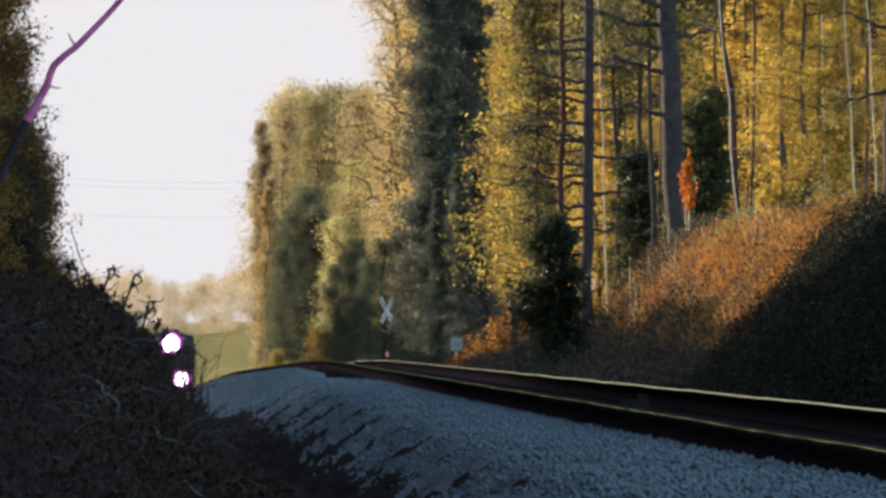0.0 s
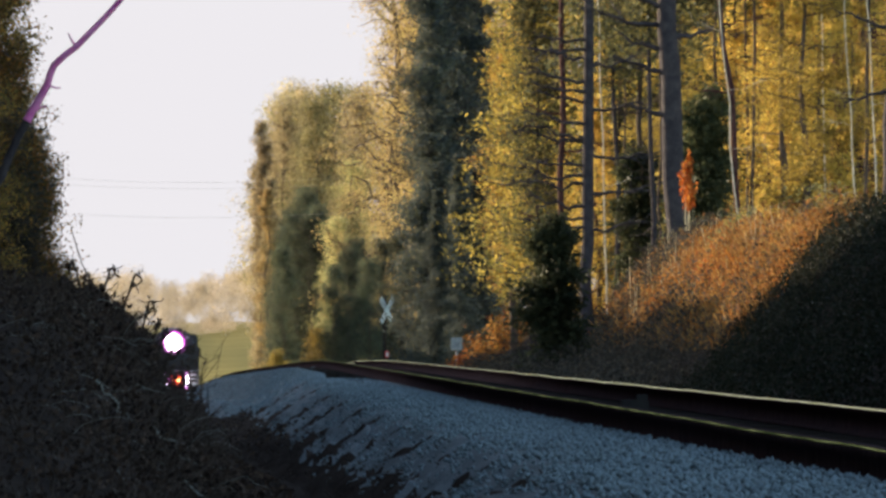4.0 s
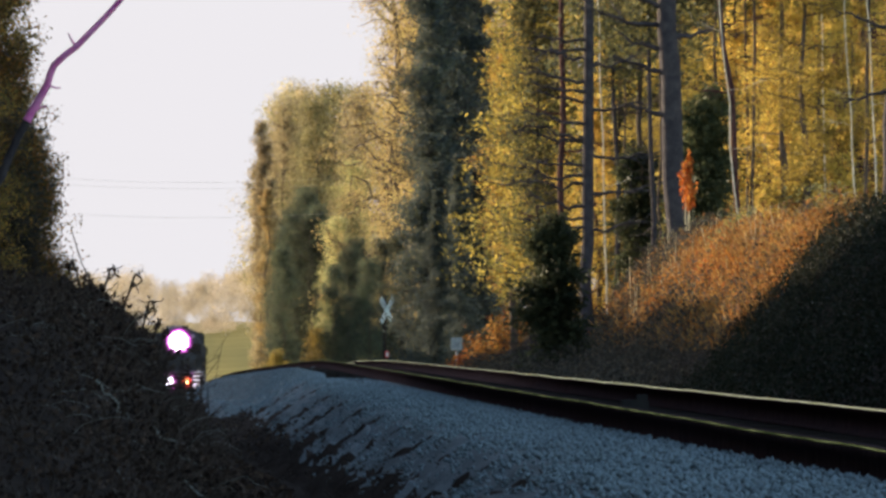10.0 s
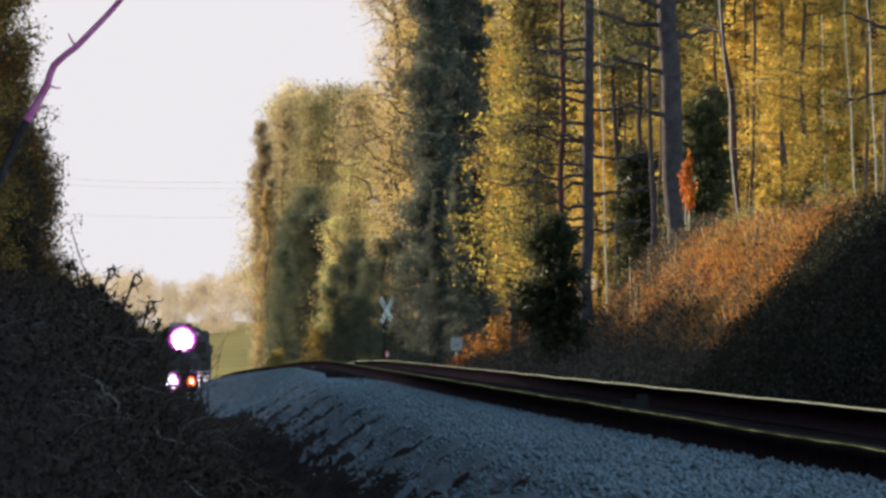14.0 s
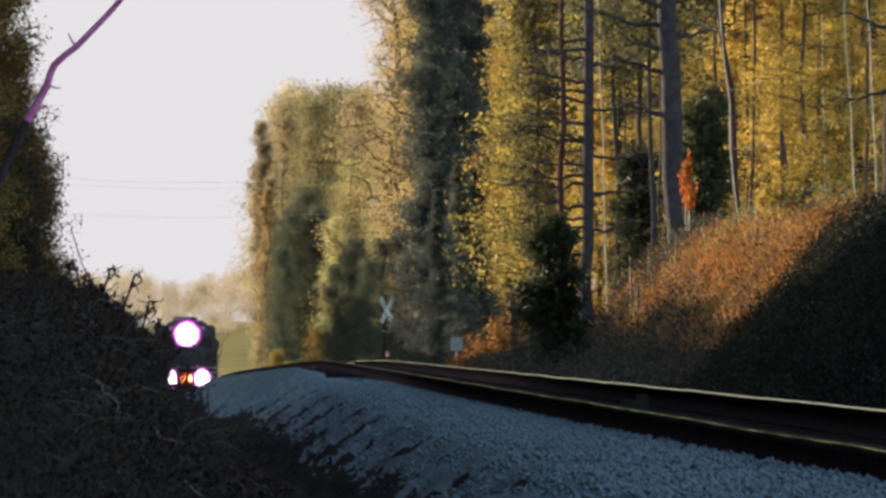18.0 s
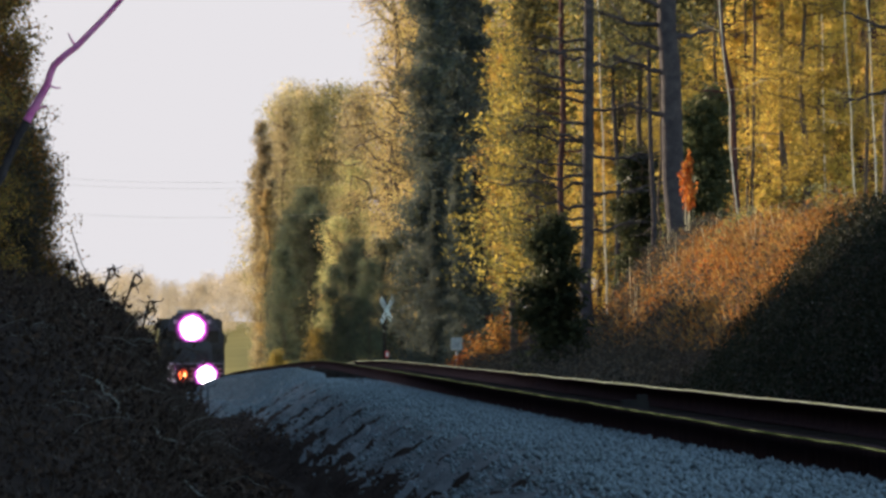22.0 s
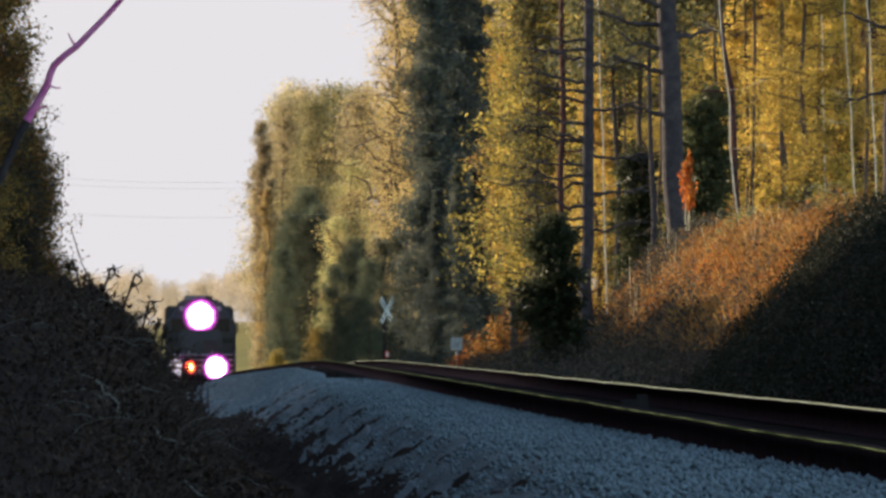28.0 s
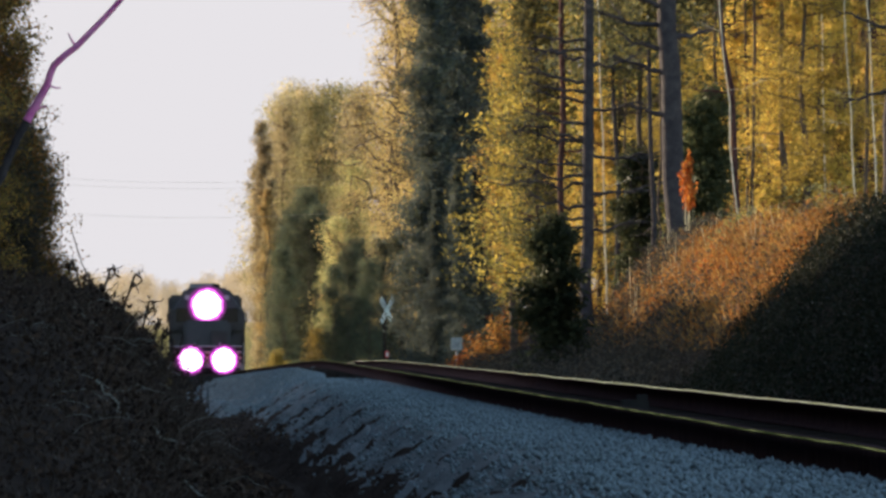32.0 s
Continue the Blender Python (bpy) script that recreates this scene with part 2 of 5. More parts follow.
def ground_z(x, y):
    """Height of the ground: roadbed, ballast shoulder, ditches, cut bank and the weedy spoil heap."""
    x, y = np.asarray(x, float), np.asarray(y, float)
    r = x - line_x(y)
    shoulder = np.interp(y, [50, 70, 140, 250, 400, 600], [-0.11, -0.115, -0.155, -0.185, -0.21, -0.22])
    # the shoulder narrows towards the crest
    steep = np.interp(y, [380, 600], [1.0, 1.9])
    true_r = r
    r = np.where(r < -0.85, np.maximum(-0.85 + (r + 0.85) * steep, np.minimum(r, -3.3)), r)
    base = np.interp(r, [-400, -40, -14, -9, -5, -3.3, -1.9, -0.85, -0.75, 1.4, 1.8, 2.6, 3.0, 40, 400],
                     [3.0, 1.0, 0.2, -0.5, -1.15, -1.08, 0, 0, -0.2, -0.2, -0.25, -0.6, -0.62, -0.4, 3.0])
    top = ((r >= -3.3) & (r < -0.8))
    base = base - 0.12 * washed(r, y)
    base = base + np.where(top, shoulder * np.interp(r, [-3.3, -1.9, -0.8], [0, 1, 1]), 0)
    r = true_r
    # cut bank on the far side, dying out before the road crossing
    foot = np.interp(y, [0, 400, 600, 700], [2.9, 2.9, 4.6, 5.5])
    rise = np.interp(y, [0, 470, 600, 700], [2.75, 2.75, 1.9, 0.5])
    bank = rise * smooth(0, 1, np.clip((r - foot) / 3.2, 0, 1)) + 0.05 * np.clip(r - foot - 3.2, 0, 30) * np.clip(rise, 0, 1)
    # unseen wooded rise on the near side, added to shade the line; higher close by
    crest = np.interp(y, [-40, 262, 300, 540, 600, 690, 780, 1000, 1060, 1100], [10.5, 10.5, 5.35, 5.35, 4.9, 4.9, 8.5, 9.0, 6.0, 1.0]) + 0.4 * np.sin(y * 0.13) * np.sin(y * 0.041 + 1)
    shade_hill = crest * smooth(-5.6, -13.0, r)
    # spoil heap on the near side
    edge = 0.62 - (y - 130) * 0.0042
    win = smooth(105, 150, y) * (1 - smooth(225, 262, y))
    heap = np.interp(edge - x, [0, 0.5, 1.10, 1.26, 1.34, 1.62, 1.98, 4], [0, 0.45, 0.85, 1.08, 1.36, 1.64, 1.80, 2.1])
    return line_z(y) + base + bank + shade_hill + heap * win


# ---- mesh helpers ----
def fast_mesh(name, verts, quads, mats, index=None, shade=False):
    verts, quads = np.asarray(verts, np.float32), np.asarray(quads, np.int32)
    me = bpy.data.meshes.new(name)
    k = quads.shape[1]
    me.vertices.add(len(verts))
    me.vertices.foreach_set("co", verts.ravel())
    me.loops.add(quads.size)
    me.loops.foreach_set("vertex_index", quads.ravel())
    me.polygons.add(len(quads))
    me.polygons.foreach_set("loop_start", np.arange(0, quads.size, k, dtype=np.int32))
    for m in mats:
        me.materials.append(m)
    if index is not None:
        me.polygons.foreach_set("material_index", np.asarray(index, np.int32))
    me.update(calc_edges=True)
    me.validate()
    if shade:
        me.shade_smooth()
    return me


def child(name, mesh, parent, label="", m=None):
    ob = new(name, mesh)
    ob.parent = parent
    if m is not None:
        ob.matrix_basis = m
    if label:
        ob["label"] = label
    return ob


def part(name, bm, mat, parent, label="", m=None):
    me = bpy.data.meshes.new(name)
    bm.to_mesh(me)
    bm.free()
    me.materials.append(mat)
    return child(name, me, parent, label, m)


def box(sx, sy, sz, at=(0, 0, 0), bevel=0.0):
    bm = bmesh.new()
    bmesh.ops.create_cube(bm, size=1.0, matrix=Matrix.Translation(at) @ Matrix.Diagonal((sx, sy, sz, 1)))
    if bevel:
        bmesh.ops.bevel(bm, geom=bm.edges[:], offset=bevel, segments=2, affect="EDGES")
    return bm


def rod(r, length, m, seg=12, r2=None):
    bm = bmesh.new()
    bmesh.ops.create_cone(bm, cap_ends=True, segments=seg, radius1=r, radius2=r if r2 is None else r2, depth=length, matrix=m)
    return bm


def join(*bms):
    out = bms[0]
    for b in bms[1:]:
        me = bpy.data.meshes.new("tmp")
        b.to_mesh(me)
        b.free()
        out.from_mesh(me)
        bpy.data.meshes.remove(me)
    return out


def tubes(lines, sides=5):
    """Tapered tubes along polylines: rows of (points, radius at start, radius at end)."""
    vs, qs, base = [], [], 0
    ang = np.arange(sides) * 2 * math.pi / sides
    for pts, r0, r1 in lines:
        p = np.asarray(pts, float)
        t = np.gradient(p, axis=0)
        t /= np.linalg.norm(t, axis=1)[:, None] + 1e-9
        ref = np.array([0.0, 1.0, 0.0]) if abs(t[0][1]) < 0.8 else np.array([1.0, 0.0, 0.0])
        u = np.cross(t, ref)
        u /= np.linalg.norm(u, axis=1)[:, None] + 1e-9
        w = np.cross(t, u)
        rad = np.linspace(r0, r1, len(p))
        ring = p[:, None, :] + rad[:, None, None] * (np.cos(ang)[None, :, None] * u[:, None, :] + np.sin(ang)[None, :, None] * w[:, None, :])
        vs.append(ring.reshape(-1, 3))
        i, j = np.meshgrid(np.arange(len(p) - 1), np.arange(sides), indexing="ij")
        a, b = i * sides + j, i * sides + (j + 1) % sides
        qs.append(np.stack([a, b, b + sides, a + sides], -1).reshape(-1, 4) + base)
        base += len(p) * sides
    return np.concatenate(vs), np.concatenate(qs)


def leaf_quads(centres, size, rng, flat=0.0, droop=0.0, long=1.6):
    """A small pointed leaf at each centre, turned at random."""
    n = len(centres)
    u = rng.normal(size=(n, 3))
    u[:, 2] = u[:, 2] * (1 - flat) - droop
    u /= np.linalg.norm(u, axis=1)[:, None] + 1e-9
    v = np.cross(u, rng.normal(size=(n, 3)))
    v /= np.linalg.norm(v, axis=1)[:, None] + 1e-9
    s = size * rng.uniform(0.5, 1.3, n)[:, None]
    c = np.asarray(centres)
    vert = np.stack([c - u * s * long * 0.5, c + v * s * 0.5, c + u * s * long * 0.5, c - v * s * 0.5], 1).reshape(-1, 3)
    return vert, np.arange(4 * n).reshape(-1, 4)


def bent(p, q, rng, steps=5, sag=0.0, jitter=0.05):
    p, q = np.asarray(p, float), np.asarray(q, float)
    s = np.linspace(0, 1, steps + 1)[:, None]
    pts = p + (q - p) * s
    d = np.linalg.norm(q - p)
    pts[1:-1] += rng.normal(scale=jitter * d, size=(steps - 1, 3))
    pts[:, 2] -= (sag * d * np.sin(s[:, 0] * math.pi))
    return pts


# ---- ground ----
def grid_ground():
    xs = np.unique(np.concatenate([np.arange(-6, -0.4, 0.25), np.arange(-0.4, 1.7, 0.06), np.arange(1.7, 14, 0.25), np.arange(-30, -6, 1.5), np.arange(14, 45, 2.0),
                                   [-4000, -1500, -500, -200, -90, -50, 60, 100, 200, 500, 1500, 4000]]))
    ys = np.unique(np.concatenate([np.arange(40, 330, 0.8), np.arange(320, 900, 5), np.arange(900, 2800, 40), [-1500, -400, -100, -40, 0, 20, 3200, 3800, 4500, 4990]]))
    X, Y = np.meshgrid(xs, ys)
    Z = ground_z(X, Y)
    r = X - line_x(Y)
    rough = np.random.default_rng(2).normal(scale=0.03, size=X.shape)
    Z = Z + np.where((np.abs(X) < 25) & ((r < -2.0) | (r > 2.6)), rough, 0)
    nx = len(xs)
    verts = np.stack([X, Y, Z], -1).reshape(-1, 3)
    i, j = np.meshgrid(np.arange(len(ys) - 1), np.arange(nx - 1), indexing="ij")
    a = (i * nx + j).ravel()
    quads = np.stack([a, a + 1, a + nx + 1, a + nx], -1)
    cx, cy = verts[quads][:, :, 0].mean(1), verts[quads][:, :, 1].mean(1)
    rr = cx - line_x(cy)
    win = (cy > 30) & (cy < 400) & (cx < heap_edge(cy) + np.random.default_rng(7).normal(scale=0.07, size=len(cx)))
    # between the rails dark soil replaces pale ballast, painting the shade there
    ball = (rr > np.where(cy < 420, -2.95, -3.6)) & (rr < 2.4) & ~win & (washed(rr, cy) < 0.5) & ~((rr > -0.80) & (rr < 1.5)) & (np.abs(cy) < 2500)
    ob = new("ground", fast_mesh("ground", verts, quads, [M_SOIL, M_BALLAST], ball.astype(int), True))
    tagged(ob, "dark leaf-littered soil with a pale ballast roadbed", "ground", kind="structure")


grid_ground()

# pale blown-out horizon sky far behind everything
bm = bmesh.new()
bmesh.ops.create_grid(bm, x_segments=8, y_segments=4, size=0.5, matrix=pose(200, 4700, 300, 90, 0, 0) @ Matrix.Diagonal((2600, 800, 1, 1)))
me = bpy.data.meshes.new("backdrop")
bm.to_mesh(me)
bm.free()
me.materials.append(glow("white_horizon_haze", (0.830, 0.800, 0.835), 0.535))
me.materials[0].node_tree.nodes["Principled BSDF"].inputs["Base Color"].default_value = (0, 0, 0, 1)
tagged(new("backdrop", me), "plain white overexposed evening sky", "sky", kind="structure")


# ---- railway track ----
def track():
    thing = tagged(new("railway_track"), "single railway track with shiny rail tops on ballast", "railway track", kind="structure")
    prof = [(-0.036, -0.007), (-0.031, 0.0), (-0.008, 0.001), (0.017, 0.001), (0.028, 0.0), (0.036, -0.006), (0.037, -0.035), (0.010, -0.05), (0.010, -0.15), (0.075, -0.165), (0.075, -0.18),
            (-0.075, -0.18), (-0.075, -0.165), (-0.010, -0.15), (-0.010, -0.05), (-0.037, -0.035)]
    ys = np.concatenate([np.arange(-20, 900, 2.5), np.arange(900, 1500, 10)])
    k = len(prof)
    for side in (-0.7525, 0.7525):
        rng = np.random.default_rng(5 if side < 0 else 6)
        cx, cz = line_x(ys) + side, line_z(ys)
        cz = cz + np.where(ys < 800, 0.0022 * np.sin(ys * 0.21 + side * 4) + rng.normal(scale=0.0012, size=len(ys)), 0)
        cx = cx + rng.normal(scale=0.001, size=len(ys))
        v = np.zeros((len(ys), k, 3))
        for i, (px, pz) in enumerate(prof):
            v[:, i, 0], v[:, i, 1], v[:, i, 2] = cx + px, ys, cz + pz
        i, j = np.meshgrid(np.arange(len(ys) - 1), np.arange(k), indexing="ij")
        a, b = i * k + j, i * k + (j + 1) % k
        q = np.stack([a, b, b + k, a + k], -1).reshape(-1, 4)
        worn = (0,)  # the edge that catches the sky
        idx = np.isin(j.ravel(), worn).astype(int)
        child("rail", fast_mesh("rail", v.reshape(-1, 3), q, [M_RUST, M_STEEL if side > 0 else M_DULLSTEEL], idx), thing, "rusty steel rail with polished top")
    return thing


TRACK = track()


# ---- trees ----
def plant(name, label, category, trunk, branches, crown, mats, group="", crown_label=""):
    ob = tagged(new(name), label, category, group)
    (tv, tq), (bv, bq) = trunk, branches
    tq8 = np.concatenate([tq, bq + len(tv)])
    child("trunk", fast_mesh("trunk", np.concatenate([tv, bv]), tq8, [mats[0]], shade=True), ob)
    if crown is not None:
        child("crown", fast_mesh("crown", *crown, [mats[1]]), ob, crown_label)
    return ob


def broadleaf(name, label, seed, height, radius, base, n_limbs, n_leaves, leaf, mats, lean=0.0, trunk_r=None, shape=0.6, group="", cluster=0.35, dead=0):
    """Trunk, rising limbs with side twigs, and leaves gathered round the twigs."""
    rng = np.random.default_rng(seed)
    tr = trunk_r or height * 0.011
    top = np.array([lean * height, rng.normal(scale=0.05) * height * 0.3, height * 0.97])
    spine = bent((0, 0, -0.3), top, rng, 8, 0, 0.008)
    lines, tips = [], []
    for k in range(n_limbs + dead):
        is_dead = k >= n_limbs
        f = rng.uniform(0.02, base + 0.1) if is_dead else base + (1 - base) * (k + rng.uniform(0, 1)) / n_limbs
        f = min(f, 0.985)
        p = np.array([np.interp(f, np.linspace(0, 1, 9), spine[:, c]) for c in range(3)])
        g = (f - base) / (1 - base)
        reach = radius * (0.35 + 0.65 * math.sin(math.pi * min(1, max(0, g)) ** shape)) * rng.uniform(0.6, 1.1)
        a = rng.uniform(0, 2 * math.pi)
        up = rng.uniform(-0.15, 0.15) if is_dead else rng.uniform(0.05, 0.7)
        q = p + np.array([math.cos(a) * reach, math.sin(a) * reach, up * reach])
        limb = bent(p, q, rng, 4, 0.06, 0.05)
        lines.append((limb, tr * (0.28 if not is_dead else 0.16), tr * 0.05))
        for _ in range(0 if is_dead else 4):
            s = rng.integers(1, 5)
            e = limb[s] + rng.normal(scale=0.3 * reach, size=3)
            lines.append((bent(limb[s], e, rng, 3, 0, 0.08), tr * 0.09, tr * 0.03))
            tips += [limb[s] * 0.5 + e * 0.5, e]
        if not is_dead:
            tips += [limb[-1], limb[-2], limb[-3]]
    tips = np.array(tips)
    pick = tips[rng.integers(0, len(tips), n_leaves)]
    cent = pick + np.clip(rng.normal(size=(n_leaves, 3)), -1.5, 1.5) * cluster * radius * 0.5 * np.array([1, 1, 0.8])
    return plant(name, label, "tree", tubes([(spine, tr, tr * 0.12)], 8), tubes(lines, 4), leaf_quads(cent, leaf, rng), mats, group)


def conifer(name, label, seed, height, radius, base, n_leaves, leaf, mats, trunk_r=None, group="", dead=0, density_power=1.0, droop=0.3):
    """Straight trunk, whorls of drooping boughs, and needle sprays along them."""
    rng = np.random.default_rng(seed)
    tr = trunk_r or height * 0.010
    spine = bent((0, 0, -0.3), (rng.normal(scale=0.15), rng.normal(scale=0.15), height), rng, 8, 0, 0.003)
    lines, segs = [], []
    whorls = int((1 - base) * height / 0.45)
    for w in range(whorls):
        for _ in range(5):
            f = min(0.985, base + (1 - base) * (w + rng.uniform(0, 1)) / whorls)
            reach = radius * (1 - (f - base) / (1 - base)) ** density_power * rng.uniform(0.55, 1.1) + 0.12
            a = rng.uniform(0, 2 * math.pi)
            p = np.array([np.interp(f, np.linspace(0, 1, 9), spine[:, c]) for c in range(3)])
            q = p + np.array([math.cos(a) * reach, math.sin(a) * reach, reach * rng.uniform(-0.25, 0.25)])
            limb = bent(p, q, rng, 4, droop * 0.3, 0.03)
            lines.append((limb, tr * 0.22, tr * 0.04))
            segs.append(limb)
    for _ in range(dead):
        f = rng.uniform(0.04, base)
        p = np.array([np.interp(f, np.linspace(0, 1, 9), spine[:, c]) for c in range(3)])
        a = rng.uniform(0, 2 * math.pi)
        reach = radius * rng.uniform(0.3, 0.8)
        lines.append((bent(p, p + np.array([math.cos(a) * reach, math.sin(a) * reach, reach * rng.uniform(-0.2, 0.2)]), rng, 4, 0.05, 0.04), tr * 0.2, tr * 0.04))
    pts = np.concatenate(segs)
    pick = pts[rng.integers(0, len(pts), n_leaves)]
    slim = (0.5 + 0.65 * np.clip(1 - pick[:, 2:] / height, 0, 1) ** 0.7)
    cent = pick + rng.normal(scale=0.16 + radius * 0.05, size=(n_leaves, 3)) * slim * np.array([1, 1, 0.7])
    return plant(name, label, "tree", tubes([(spine, tr, tr * 0.15)], 8), tubes(lines, 4), leaf_quads(cent, leaf, rng, 0.2, 0.2, 2.4), mats, group)


def stand(ob, x, y, turn=0.0, scale=1.0, sink=0.05):
    z = float(ground_z(x, y)) - sink
    ob.matrix_basis = Matrix.Translation((x, y, z)) @ Matrix.Rotation(turn, 4, "Z") @ Matrix.Scale(scale, 4)
    return ob


def again(ob, x, y, turn, scale=1.0):
    c = copy_thing(ob, Matrix.Identity(4))
    return stand(c, x, y, turn, scale)


G_R, G_L, G_F = "woods beyond the cut bank", "woods on the near side", "far woods beyond the crossing"
# understorey and pines of the lit woods
GOLD = [broadleaf("understorey_tree", "slender understorey tree with golden autumn leaves", 11 + k, h, r, 0.06, 30, int(n * 1.3), 0.044, (M_BARK, m), lean, group=G_R, cluster=0.22)
        for k, (h, r, n, m, lean) in enumerate([(7.5, 1.3, 15000, M_GOLD, 0.03), (9.0, 1.6, 17000, M_YELLOW, -0.04), (8.2, 1.2, 14000, M_GOLD, 0.0)])]
DARKPINE = conifer("shaded_pine", "slender pine, the woods' shade put into its dusky olive needles", 36, 12.0, 1.1, 0.12, 12000, 0.055, (M_DARKBARK, M_DUSK), 0.07, G_R, 18, 0.5)
DUSKCROWN = conifer("shaded_pine", "pine with a drooping crown above bare boughs, shade in its dusky needles", 37, 12.0, 1.45, 0.42, 15000, 0.058, (M_DARKBARK, M_DUSK), 0.06, G_R, 16, 0.35, 0.6)
TALLGOLD = broadleaf("understorey_tree", "tall narrow tree hung with golden leaves", 15, 11.5, 0.95, 0.24, 46, 30000, 0.042, (M_BARK, M_GOLD), 0.0, group=G_R, cluster=0.30)
PINE = [conifer("pine_tree", "tall pine with olive needles and dead lower boughs", 31 + k, h, 2.0, b, 20000, 0.055, (M_DARKBARK, M_PINE), 0.14, G_R, 26)
        for k, (h, b) in enumerate([(15.0, 0.18), (18.0, 0.30)])]
CEDAR = [conifer("cedar_tree", "dense dark green cedar", 41 + k, h, r, 0.03, n, 0.062, (M_DARKBARK, M_FIR if k == 1 else M_CEDAR), None, G_R, 0, p)
         for k, (h, r, n, p) in enumerate([(12.5, 1.75, 36000, 0.85), (3.5, 0.62, 16000, 0.5), (6.5, 1.0, 20000, 0.7)])]
TALLCEDAR = conifer("cedar_tree", "tall columnar cedar full to the ground, haze blue in its green", 47, 17.5, 1.15, 0.03, 52000, 0.060, (M_DARKBARK, M_CEDAR), 0.13, G_R, 0, 0.3)
TAN = [broadleaf("oak_tree", "tall oak with sparse tan autumn leaves", 51 + k, 20.0, 2.6, 0.08, 80, 32000, 0.055, (M_BARK, M_TAN), 0.0, 0.30, group=G_R, cluster=0.24, dead=40) for k in range(2)]
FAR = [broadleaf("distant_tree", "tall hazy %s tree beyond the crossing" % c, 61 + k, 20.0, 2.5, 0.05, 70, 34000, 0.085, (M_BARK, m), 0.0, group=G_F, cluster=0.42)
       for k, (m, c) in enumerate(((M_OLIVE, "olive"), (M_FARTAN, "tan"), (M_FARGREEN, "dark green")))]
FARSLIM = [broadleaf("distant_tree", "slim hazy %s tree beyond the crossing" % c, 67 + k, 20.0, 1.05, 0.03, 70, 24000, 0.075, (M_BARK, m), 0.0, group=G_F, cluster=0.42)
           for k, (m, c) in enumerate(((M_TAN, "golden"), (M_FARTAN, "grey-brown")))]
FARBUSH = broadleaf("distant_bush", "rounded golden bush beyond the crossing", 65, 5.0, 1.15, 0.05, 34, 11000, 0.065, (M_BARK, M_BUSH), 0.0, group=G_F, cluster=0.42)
# out-of-view trees, added for the shade they cast
SHADE_TREES = [broadleaf("hedgerow_tree", "dense low tree out of view, added to cast shade on the line", 71 + k, 5.0, 2.0, 0.03, 30, 2600, 0.30, (M_BARK, M_LEFT), 0.0, group=G_L, cluster=0.5) for k in range(2)]
SHRUB = [broadleaf("trackside_shrub", "dense dark shrub with withered leaves at the line's edge", 85 + k, 4.2, 0.62, 0.02, 60, 36000, 0.028, (M_BARK, M_BRAMBLE if k else M_LEFT), 0.0, group=G_L, cluster=0.5) for k in range(2)]
LEFT = [broadleaf("trackside_tree", "leafy tree with green-brown leaves at the line's edge", 81 + k, 9.0, 1.12, 0.02, 110, 62000, 0.030, (M_BARK, M_LEFT), 0.0, group=G_L, cluster=0.20, dead=4) for k in range(2)]


def hero_pine(name, label, seed, x, y, radius, lean, height, bark, limbs, group=G_R):
    """A bare lower trunk with single dead limbs: rows of (height, reach, rise, way)."""
    rng = np.random.default_rng(seed)
    ob = tagged(new(name), label, "tree", group)
    spine = bent((0, 0, -0.4), (lean * height, 0.4, height), rng, 14, 0, 0.0026 if radius > 0.05 else 0.0011)
    child("trunk", fast_mesh("trunk", *tubes([(spine, radius * 1.1, radius * 0.55)], 12), [bark], shade=True), ob)
    for h, reach, rise, way in limbs:
        p = np.array([lean * h, 0.4 * h / height, h])
        q = p + np.array([1.25 * reach * math.cos(way), 1.25 * reach * math.sin(way), rise])
        main = bent(p, q, rng, 6, 0.05, 0.035)
        rows = [(main, (0.012 if radius > 0.05 else 0.002) + radius * 0.26, (0.008 if radius > 0.05 else 0.001) + radius * 0.05)]
        for _ in range(9):
            k = rng.integers(2, 7)
            e = main[k] + (q - p) * rng.uniform(0.1, 0.35) + rng.normal(scale=0.17 * reach, size=3) * np.array([1, 1, 0.7])
            rows.append((bent(main[k], e, rng, 3, 0, 0.06), min(0.006, radius * 0.2) + radius * 0.06, min(0.003, radius * 0.1) + radius * 0.02))
        child("limb", fast_mesh("limb", *tubes(rows, 5), [bark]), ob)
    stand(ob, x, y)
    return ob


